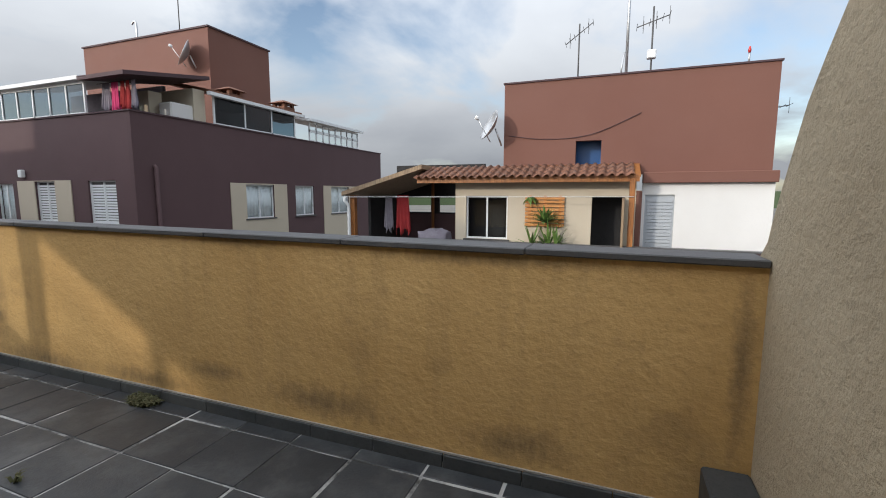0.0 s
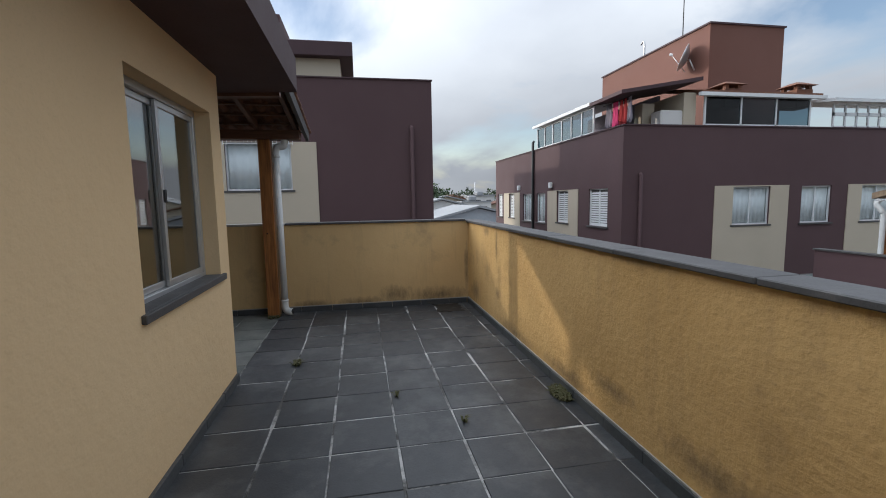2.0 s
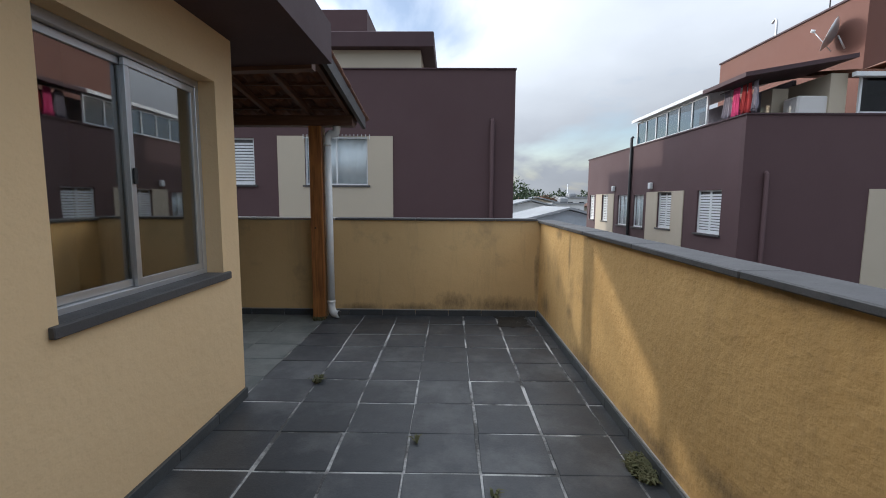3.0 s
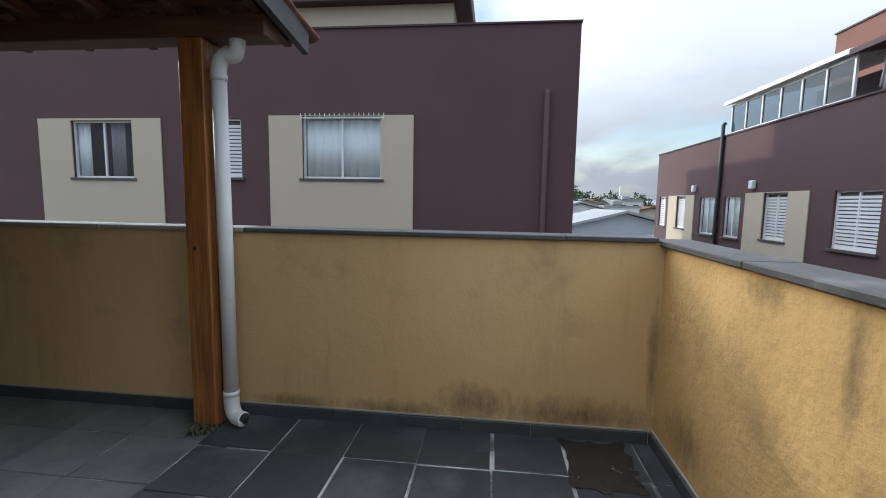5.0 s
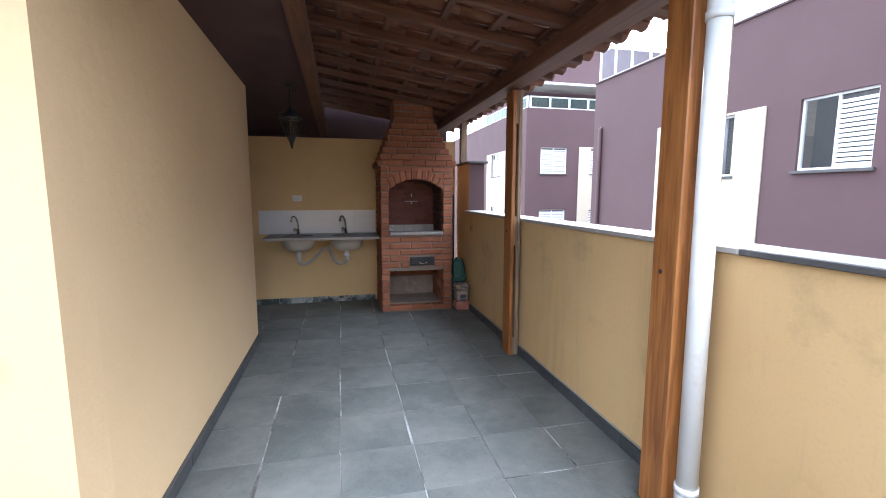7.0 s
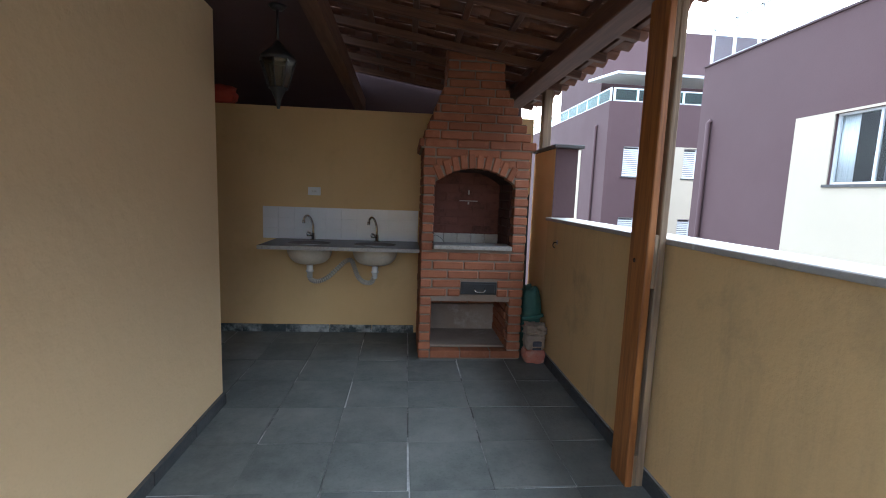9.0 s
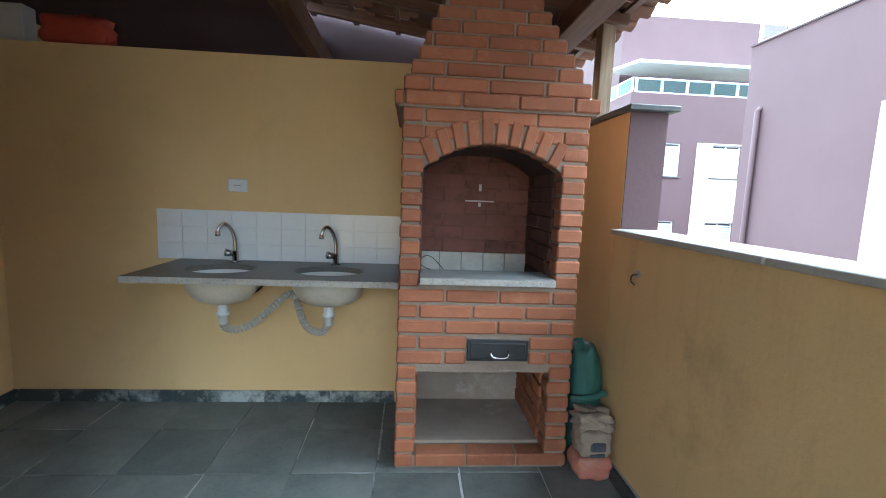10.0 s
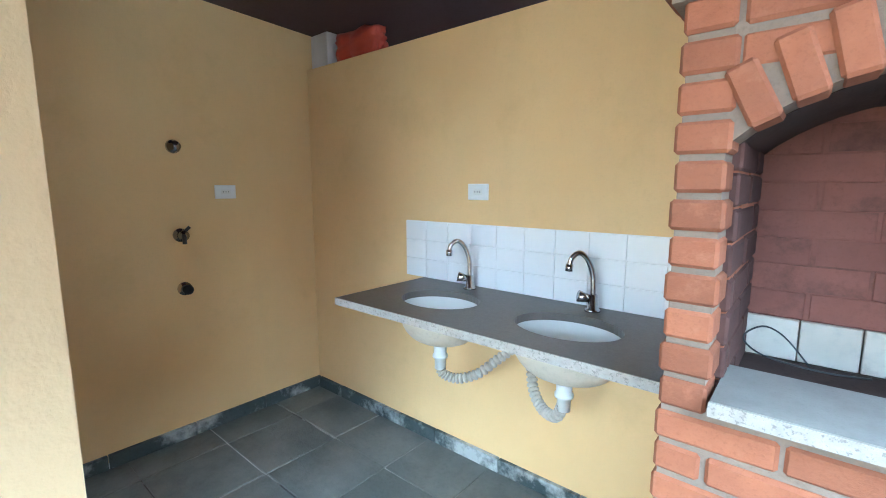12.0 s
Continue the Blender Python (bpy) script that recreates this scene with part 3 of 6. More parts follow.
# east wing wall with its slanting shoulder
bm = bmesh.new()
prof = [(HY, -0.1), (NY + 0.15, -0.1), (NY + 0.15, 1.14), (2.0, 1.22), (1.965, 1.30), (1.89, 1.436), (1.81, 1.57), (1.73, 1.70), (1.62, 1.82), (1.51, 1.93), (1.30, 2.17), (1.05, 2.5), (HY, 2.5)]
a = [bm.verts.new((EX, q, z)) for q, z in prof]
b = [bm.verts.new((EX + 0.16, q, z)) for q, z in prof]
bm.faces.new(a), bm.faces.new(b)
for i in range(len(prof)):
    j = (i + 1) % len(prof)
    bm.faces.new([a[i], a[j], b[j], b[i]])
S(solid("wall_east", bm, "greyplaster"), "rough beige plaster wing wall with slanting top")
S(box("kerb_block", 0.585, EX - 0.003, 1.72, NY - 0.003, 0.0, 0.28, "skirt", bev=0.01), "dark slate clad box in the terrace corner", "block")

# house
WIN = (-3.33, -2.10, 0.93, 2.16)
S(wall("wall_house_north", "y", HY - 0.20, HY, HX, EX, -0.1, 2.56, "cream", [WIN]), "pale yellow painted house wall with a window")
S(wall("wall_house_west", "x", HX, HX + 0.16, HB, HY - 0.20, -0.1, 2.56, "cream"), "pale yellow painted house wall")
S(wall("wall_house_back", "y", HB, HB + 0.16, HX + 0.16, KX + 0.16, -0.1, 2.56, "cream"), "yellow painted house wall of the kitchen recess")
S(wall("wall_kitchen_side", "x", KX, KX + 0.16, -6.2, HB, -0.1, 2.56, "yellow"), "yellow painted side wall of the kitchen recess")
S(wall("wall_kitchen", "y", KY - 0.14, KY, WX, KX, -0.1, 2.12, "yellow"), "yellow painted wall behind the sink counter and barbecue")
# added wall; its dark paint stands for the shade in the roof void
S(wall("wall_back", "y", -6.35, -6.2, WX - 0.15, KX + 0.16, -0.1, 2.9, "plumslab"), "added dark wall that keeps the roof void black")
S(wall("wall_house_east", "x", EX, EX + 0.15, -6.2, HY, -0.1, 2.56, "cream"), "plain house wall")
S(box("wall_room", HX + 0.17, EX, -1.75, -1.65, 0.021, 2.45, "panel"), "dim room wall seen through the window")
S(box("floor_room", HX + 0.17, EX, HB + 0.17, HY - 0.21, 0.0, 0.02, "room"), "dim room floor behind the window", "floor")
# sloping slab over house and kitchen edge
bm = bmesh.new()
vs = box_into(bm, -4.10, EX + 0.2, -6.3, -0.10, 0, 0.30)
for v in vs:
    v.co.z += soffit(v.co.y)
S(solid("ceiling", bm, "plumslab"), "dark plum painted roof slab with deep eaves", "roof slab")

# skirting in short lengths
def skirting(name, axis, p, u0, u1, material="skirt"):
    top = S(boxes(name, [(u0, u1, p - 0.002, p + 0.002, 0.0, 0.03) if axis == "y" else (p - 0.002, p + 0.002, u0, u1, 0.0, 0.03)], "grout"), "dark slate skirting along the wall", "baseboard")
    u = u0
    while u < u1 - 0.02:
        w = min(0.41, u1 - u)
        if axis == "y":
            piece("skirting_tile", w - 0.005, 0.022, 0.072 + random.uniform(-0.004, 0.003), u + w / 2, p, 0.036, material, top, 0.002)
        else:
            piece("skirting_tile", 0.022, w - 0.005, 0.072 + random.uniform(-0.004, 0.003), p, u + w / 2, 0.036, material, top, 0.002)
        u += w


S(boxes("trim", [(WX, 0.585, NY - 0.009, NY - 0.0005, 0.074, 0.084)], "palecoping"), "thin pale mortar line above the skirting", "trim")
S(boxes("trim_west", [(WX + 0.0005, WX + 0.008, -4.5, NY - 0.02, 0.074, 0.082)], "palecoping"), "thin pale mortar line above the skirting", "trim")
skirting("baseboard_north", "y", NY - 0.011, WX, 0.585)
skirting("baseboard_west", "x", WX + 0.011, -4.5, NY - 0.03)
skirting("baseboard_house", "y", HY + 0.011, HX, EX)
skirting("baseboard_house_west", "x", HX - 0.011, HB, HY)
skirting("baseboard_kitchen", "y", KY + 0.011, -4.80, KX - 0.03, "skirt_worn")
skirting("baseboard_kitchen_side", "x", KX - 0.011, KY, HB, "skirt_worn")

# house window
win = tagged(empty("window_1", -2.73, HY - 0.1, 0.93), "aluminium sliding window with two panes above a slate sill", "window", kind="structure")
a0, a1, c0, c1 = WIN
yf = HY - 0.165
boxes("frame", [(a0, a1, yf, yf + 0.06, c1 - 0.045, c1), (a0, a1, yf, yf + 0.06, c0, c0 + 0.05), (a0, a0 + 0.04, yf, yf + 0.06, c0 + 0.05, c1 - 0.045), (a1 - 0.04, a1, yf, yf + 0.06, c0 + 0.05, c1 - 0.045)], "aluminium", win, 0.003)
mid = (a0 + a1) / 2
for k, (q0, q1, yy) in enumerate(((a0 + 0.042, mid + 0.02, yf + 0.032), (mid - 0.02, a1 - 0.042, yf + 0.006))):
    boxes("sash", [(q0, q1, yy, yy + 0.022, c0 + 0.052, c0 + 0.09), (q0, q1, yy, yy + 0.022, c1 - 0.085, c1 - 0.048), (q0, q0 + 0.035, yy, yy + 0.022, c0 + 0.09, c1 - 0.085), (q1 - 0.035, q1, yy, yy + 0.022, c0 + 0.09, c1 - 0.085)], "aluminium", win, 0.002)
    g = box("pane", q0 + 0.036, q1 - 0.036, yy + 0.008, yy + 0.013, c0 + 0.091, c1 - 0.086, "housepane", win)
    g.visible_shadow = False
box("latch", mid - 0.012, mid + 0.012, yf + 0.056, yf + 0.068, 1.50, 1.58, "black", win, 0.003)
boxes("sill", [(a0 + 0.002, a1 - 0.002, HY - 0.12, HY, 0.931, 0.952), (a0 - 0.055, a1 + 0.05, HY + 0.0005, HY + 0.028, 0.905, 0.952)], "coping", win, 0.004)

# ---- porch roof: beams, rafters, battens and clay tiles ----
RX0, RX1, RY0, RY1, SLOPE = -6.14, -4.02, -6.15, -0.24, 0.155


def roof_z(xx):
    return 2.40 + SLOPE * (xx + 5.75)


porch = tagged(empty("porch_roof", -5.0, -2.6, 2.3), "lean-to porch roof of clay tiles on brown wooden rafters", "roof", kind="structure")
box("beam", -5.86, -5.70, RY0, RY1 - 0.05, 2.285, 2.40, "batten", porch, 0.006)
bm = bmesh.new()
vs = box_into(bm, -4.20, -4.10, RY0, RY1 - 0.02, 0, 0.15)
for v in vs:
    v.co.z += soffit(v.co.y) - 0.03
solid("beam", bm, "batten", porch)
ang = math.degrees(math.atan(SLOPE))
run = (RX1 - RX0) / math.cos(radians(ang))
y = RY1 - 0.10
while y > RY0:
    piece("rafter", run - 0.1, 0.05, 0.06, (RX0 + RX1) / 2, y, roof_z((RX0 + RX1) / 2) + 0.032, "rafter", porch, 0.004, (0, -ang, 0))
    y -= 0.46
for k in range(7):
    xx = RX0 + 0.07 + k * 0.335
    piece("batten", 0.045, RY1 - RY0 - 0.04, 0.022, xx, (RY0 + RY1) / 2, roof_z(xx) + 0.075, "batten", porch, 0.003)
bm = bmesh.new()
vs = box_into(bm, RX0 + 0.02, RX1 + 0.2, RY1 - 0.02, RY1 + 0.022, -0.03, 0.105)
for v in vs:
    v.co.z += roof_z(v.co.x)
solid("barge_board", bm, "coping", porch)


def tile_mesh():
    """An S-shaped clay tile, length along x (high end at +x), 0.21 wide."""
    bm = bmesh.new()
    prof = []
    for i in range(13):
        u = i / 12
        prof.append((u * 0.225 - 0.1125, 0.030 * math.sin(u * 2 * math.pi) + 0.0))
    ends = []
    for xx, dz, sc in ((-0.2, 0.012, 1.0), (0.2, 0.0, 0.94)):
        ends.append(([bm.verts.new((xx, q * sc, z + dz)) for q, z in prof], [bm.verts.new((xx, q * sc, z + dz - 0.013)) for q, z in prof]))
    for k in (0, 1):
        for i in range(12):
            bm.faces.new([ends[0][k][i], ends[0][k][i + 1], ends[1][k][i + 1], ends[1][k][i]])
    for e in ends:
        for i in range(12):
            bm.faces.new([e[0][i], e[0][i + 1], e[1][i + 1], e[1][i]])
    for i in (0, 12):
        bm.faces.new([ends[0][0][i], ends[1][0][i], ends[1][1][i], ends[0][1][i]])
    bmesh.ops.recalc_face_normals(bm, faces=bm.faces[:])
    for f in bm.faces:
        f.smooth = True
    me = bpy.data.meshes.new("roof_tile")
    bm.to_mesh(me)
    bm.free()
    me.materials.append(M["clay"])
    return me


TILE = tile_mesh()


# ---- porch things ----
def post(y0, y1, top, xf):
    """Two planks on spacer blocks; xf is the face towards the terrace."""
    p = tagged(empty("porch_post", -5.78, (y0 + y1) / 2, 0), "varnished double plank wooden post with spacer blocks by the parapet", "post", "porch posts")
    xb = WX + 0.024
    d = (xf - xb) * 0.38
    box("plank", xf - d, xf, y0, y1, 0.0, top, "wood", p, 0.005)
    box("plank", xb, xb + d, y0 + 0.005, y1 - 0.005, 0.0, top, "greywood", p, 0.005)
    for z0, z1 in ((0.0, 0.16), (0.98, 1.23), (2.0, top)):
        box("spacer", xb + d + 0.001, xf - d - 0.001, y0 + 0.004, y1 - 0.008, z0 + 0.001, z1, "greywood", p, 0.003)
    for zz in (1.10,):
        tube("knot", [(xf, y0 + 0.05 + 0.03 * (zz % 0.3), zz), (xf + 0.0015, y0 + 0.05 + 0.03 * (zz % 0.3), zz)], 0.011, "soot", p, 10)
    return p


post(-0.80, -0.652, 2.28, -5.685)
post(-2.865, -2.705, 2.28, -5.785)

PX, PY = -5.75, -0.600
pipe = tagged(empty("downpipe", PX, PY, 0), "white plastic rainwater downpipe with elbows beside the post", "pipe")
tube("pipe", [(PX, PY + 0.012, 0.13), (PX, PY, 2.14)], 0.042, "pvc", pipe, 18)
tube("elbow", bend([(PX, PY + 0.010, 0.20), (PX, PY + 0.012, 0.12), (PX + 0.008, PY + 0.035, 0.068), (PX + 0.022, PY + 0.075, 0.054), (PX + 0.03, PY + 0.105, 0.054)], 4), 0.045, "pvc", pipe, 18)
# near-black disc on the closed end paints the shade inside the pipe
tube("outlet_mouth", [(PX + 0.0295, PY + 0.104, 0.054), (PX + 0.0305, PY + 0.107, 0.054)], 0.038, "dark", pipe, 18)
tube("elbow", bend([(PX, PY, 2.08), (PX, PY + 0.004, 2.15), (PX - 0.004, PY + 0.035, 2.195), (PX - 0.01, PY + 0.075, 2.20), (PX - 0.014, PY + 0.105, 2.225), (PX - 0.016, PY + 0.112, 2.33)], 4), 0.044, "pvc", pipe, 18)
for zz in (0.19, 2.06):
    tube("collar", [(PX, PY + 0.01 * (zz < 1), zz), (PX, PY + 0.01 * (zz < 1), zz + 0.03)], 0.048, "pvc", pipe, 18)

# ---- barbecue ----
BX0, BX1, BY0, BY1 = -5.688, -4.825, KY + 0.003, -4.37
bbq = tagged(empty("barbecue", -5.25, -4.7, 0), "red brick barbecue with arched firebox and tapering chimney", "barbecue")
OPX0, OPX1, ARCH, CROWN, SLABZ = -5.572, -4.922, 1.462, 1.585, 0.968
COURSE = 0.0757
R = 0.009
# mortar core, set back behind the brick faces
cf = BY1 - R
core = [(BX0 + R, OPX0 - R, BY0, cf, 0.0, 1.734), (OPX1 + R, BX1 - R, BY0, cf, 0.0, 1.734),
        (OPX0 - R, OPX1 + R, BY0, BY0 + 0.10, 0.0, 1.734), (OPX0 - R, OPX1 + R, BY1 - 0.22, cf, 0.49 + R, SLABZ - 0.034), (OPX0 - R, OPX1 + R, BY0 + 0.10, BY1 - 0.2201, 0.49 + R, 0.885),
        (OPX0 - R, OPX1 + R, BY0 + 0.10, cf, 0.0, 0.068)]
boxes("mortar_core", core, "mortar", bbq)
# spandrel over the arch
xc, half = (OPX0 + OPX1) / 2, (OPX1 - OPX0) / 2
rise = CROWN - ARCH
rad = (half * half + rise * rise) / (2 * rise)
zc = CROWN - rad
bm = bmesh.new()
cols = []
for i in range(17):
    xx = OPX0 - R + (OPX1 - OPX0 + 2 * R) * i / 16
    za = zc + math.sqrt(max(rad * rad - (xx - xc) ** 2, 0)) + R
    cols.append([bm.verts.new((xx, yy, zz)) for yy, zz in ((cf, za), (cf, 1.734), (BY0 + 0.1, 1.734), (BY0 + 0.1, za))])
for c0_, c1_ in zip(cols, cols[1:]):
    for k in range(4):
        bm.faces.new([c0_[k], c0_[(k + 1) % 4], c1_[(k + 1) % 4], c1_[k]])
bm.faces.new(cols[0]), bm.faces.new(cols[-1])
solid("arch_core", bm, "mortar", bbq)


def lay(x0, x1, yc, depth, zc_, h, shift, length=0.245, material="brick", along="x", skip=()):
    """One course of bricks from x0 to x1, along x or y."""
    u = x0 - shift
    while u < x1 - 0.005:
        a_, b_ = max(u, x0), min(u + length, x1)
        u += length + 0.012
        if b_ - a_ < 0.03 or any(a_ < s1 - 0.01 and b_ > s0 + 0.01 for s0, s1 in skip):
            for s0, s1 in skip:
                if a_ < s0 - 0.03 < b_:
                    lay(a_, s0, yc, depth, zc_, h, 0, 1.0, material, along)
                if a_ < s1 + 0.03 < b_:
                    lay(s1, b_, yc, depth, zc_, h, 0, 1.0, material, along)
            continue
        w = round((b_ - a_) * 100) / 100
        jy, jr = random.uniform(-0.002, 0.003), random.uniform(-0.5, 0.5)
        if along == "x":
            piece("brick", w, depth, h, (a_ + b_) / 2, yc + jy, zc_, material, bbq, 0.0025 if material == "sootbrick" else 0.007, (0, jr, jr * 0.6))
        else:
            piece("brick", depth, w, h, yc + jy, (a_ + b_) / 2, zc_, material, bbq, 0.006, (jr, 0, jr * 0.6))


BH = COURSE - 0.0135
n_courses = 23
for k in range(n_courses):
    z = 0.004 + COURSE * (k + 0.5)
    odd = k % 2
    yc, dep = BY1 - 0.05, 0.10
    if z < 0.06 or (0.50 < z < 0.93) or z > 1.66:
        skip = [(-5.468, -5.158)] if 0.55 < z < 0.66 else ()
        lay(BX0, BX1, yc, dep, z, BH, 0.125 if odd else 0.0, skip=skip)
    else:
        for q0, q1 in ((BX0, OPX0), (OPX1, BX1)):
            if z > ARCH + 0.02 and z < 1.66:
                lay(q0, q1, yc, dep, z, BH, 0)
            else:
                lay(q0 + (0.0 if odd else 0.003), q1 - (0.0 if odd else 0.003), yc, dep, z, BH, 0, 0.12)
        if 1.60 < z < 1.66:
            # bits beside the arch ring
            for q0, q1 in ((OPX0 + 0.005, OPX0 + 0.15), (OPX1 - 0.15, OPX1 - 0.005)):
                lay(q0, q1, yc - 0.003, dep, z, BH, 0, 0.2)
    # flanks
    for xs in (BX1 - 0.05, BX0 + 0.05):
        lay(BY0 + 0.004, BY1 - 0.112, xs, 0.10, z, BH, 0.0 if odd else 0.125, along="y")
# arch ring
for k in range(10):
    u = (2 * (k + 0.5) / 10 - 1)
    xb = half * 0.96 * u
    th = math.asin(min(abs(xb) / rad, 1)) * (1 if u > 0 else -1) * 0.72
    zb = zc + math.sqrt(rad * rad - xb * xb) + 0.004
    piece("arch_brick", 0.055, 0.10, 0.118, xc + xb + 0.042 * math.sin(th), BY1 - 0.046, zb + 0.059 * math.cos(th), "brick", bbq, 0.007, (0, math.degrees(th), 0))
# flared course, hood and chimney
lay(BX0 - 0.035, BX1 + 0.035, BY1 - 0.04, 0.13, 1.776, BH, 0.13)
for xs in (BX1 - 0.015, BX0 + 0.015):
    lay(BY0 + 0.004, BY1 - 0.11, xs, 0.10, 1.776, BH, 0, along="y")
hood = []
for k in range(7):
    z = 1.766 + COURSE * (k + 1)
    ins = 0.002 + 0.030 * k
    q0, q1, q2 = BX0 + ins, BX1 - ins, BY1 + 0.005 - 0.040 * k
    lay(q0, q1, q2 - 0.05, 0.10, z, BH, 0.125 if k % 2 else 0.03)
    for xs in (q1 - 0.05, q0 + 0.05):
        lay(BY0 + 0.004, q2 - 0.112, xs, 0.10, z, BH, 0.0 if k % 2 else 0.12, along="y")
    hood.append((q0 + R, q1 - R, BY0, q2 - R, z - COURSE / 2, z + COURSE / 2))
hood.append((BX0 - 0.02, BX1 + 0.02, BY0, BY1 + 0.01, 1.735, 1.766 + COURSE / 2 - 0.001))
for k in range(7):
    z = 1.766 + COURSE * (k + 8)
    q0, q1, q2 = BX0 + 0.19, BX1 - 0.19, BY1 - 0.26
    lay(q0, q1, q2 - 0.05, 0.10, z, BH, 0.125 if k % 2 else 0.0)
    for xs in (q1 - 0.05, q0 + 0.05):
        lay(BY0 + 0.10, q2 - 0.112, xs, 0.10, z, BH, 0.0 if k % 2 else 0.12, along="y")
hood.append((BX0 + 0.20, BX1 - 0.20, BY0 + 0.1, BY1 - 0.27, 1.766 + 7.5 * COURSE, 1.766 + 14.6 * COURSE))
boxes("hood_core", hood, "mortar", bbq)
# firebox lining
for k in range(8):
    z = 1.018 + COURSE * (k + 0.5)
    lay(OPX0 + 0.002, OPX1 - 0.002, BY0 + 0.13, 0.05, z, COURSE - 0.0015, 0.12 if k % 2 else 0.0, material="sootbrick")
box("lining_mortar", OPX0 + 0.003, OPX1 - 0.003, BY0 + 0.112, BY0 + 0.1525, 1.016, 1.57, "sootbrick", bbq)
shell = []
bm = bmesh.new()
for i in range(17):
    xx = OPX0 - 0.004 + (OPX1 - OPX0 + 0.008) * i / 16
    za = zc + math.sqrt(max(rad * rad - (xx - xc) ** 2, 0)) + R - 0.003
    shell.append([bm.verts.new((xx, yy, za + dz)) for yy, dz in ((BY1 - 0.102, 0), (BY1 - 0.102, 0.002), (BY0 + 0.101, 0.002), (BY0 + 0.101, 0))])
for s0, s1 in zip(shell, shell[1:]):
    for k in range(4):
        bm.faces.new([s0[k], s0[(k + 1) % 4], s1[(k + 1) % 4], s1[k]])
solid("firebox_vault", bm, "soot", bbq)
for k in range(9):
    z = 0.886 + COURSE * (k + 0.5)
    for xs in (OPX0 - 0.016, OPX1 + 0.016):
        lay(BY0 + 0.158, BY1 - 0.105, xs, 0.05, z, COURSE - 0.005, 0.12 if k % 2 else 0.0, material="sootside", along="y")
box("ash_bed", OPX0 - 0.002, OPX1 + 0.002, BY0 + 0.18, BY1 - 0.222, 0.886, 0.90, "soot", bbq)
for k in range(5):
    for xs in (OPX0 - 0.016, OPX1 + 0.016):
        lay(BY0 + 0.11, BY1 - 0.105, xs, 0.05, 0.09 + COURSE * (k + 0.5), COURSE - 0.012, 0.12 if k % 2 else 0.0, along="y")
lay(OPX0 + 0.01, OPX1 - 0.01, BY0 + 0.12, 0.05, 0.44, 0.06, 0.1)
lay(OPX0 + 0.01, OPX1 - 0.01, BY0 + 0.12, 0.05, 0.37, 0.06, 0.0)
box("niche_back", OPX0 - 0.003, OPX1 + 0.003, BY0 + 0.101, BY0 + 0.135, 0.069, 0.33, "cement", bbq, 0.004)
box("niche_floor", OPX0 - 0.003, OPX1 + 0.003, BY0 + 0.136, BY1 - 0.105, 0.07, 0.088, "cement", bbq, 0.004)
for k in range(5):
    piece("lining_tile", 0.126, 0.016, 0.116, OPX0 + 0.067 + k * 0.130, BY0 + 0.165, 0.959, "oldtile", bbq, 0.002)
box("firebox_roof", OPX0 - 0.004, OPX1 + 0.004, BY0 + 0.101, cf - 0.1, 1.58, 1.64, "soot", bbq)
box("granite_shelf", OPX0 + 0.004, OPX1 - 0.004, BY1 - 0.21, BY1 + 0.028, SLABZ - 0.032, SLABZ - 0.004, "granite", bbq, 0.003)
box("shelf_edge", OPX0 + 0.004, OPX1 - 0.004, BY1 + 0.0285, BY1 + 0.032, SLABZ - 0.032, SLABZ - 0.003, "granite_edge", bbq)
# separate thin top sheet, paler than the slab under it
box("shelf_top", OPX0 + 0.006, OPX1 - 0.006, BY1 - 0.208, BY1 + 0.030, SLABZ - 0.0035, SLABZ, "palegranite", bbq)
boxes("chalk_mark", [(-5.36, -5.19, BY0 + 0.158, BY0 + 0.161, 1.318, 1.326), (-5.283, -5.268, BY0 + 0.158, BY0 + 0.161, 1.29, 1.313), (-5.283, -5.268, BY0 + 0.158, BY0 + 0.161, 1.38, 1.42)], "chalk", bbq)
boxes("ash_drawer", [(-5.463, -5.163, BY1 - 0.08, BY1 + 0.006, 0.560, 0.666), (-5.448, -5.178, BY1 + 0.0061, BY1 + 0.012, 0.574, 0.652)], "black", bbq, 0.003)
tube("drawer_handle", bend([(-5.36, BY1 + 0.012, 0.612), (-5.36, BY1 + 0.034, 0.606), (-5.345, BY1 + 0.04, 0.590), (-5.29, BY1 + 0.04, 0.590), (-5.275, BY1 + 0.034, 0.606), (-5.275, BY1 + 0.012, 0.612)], 3), 0.0045, "chrome", bbq, 8)
tube("wire", bend([(-5.08, -4.86, 0.91), (-5.02, -4.88, 0.975), (-4.97, -4.86, 1.0), (-4.93, -4.84, 0.965), (-4.98, -4.82, 0.93), (-5.1, -4.84, 0.91), (-5.2, -4.86, 0.91)], 5), 0.0025, "black", bbq, 6)

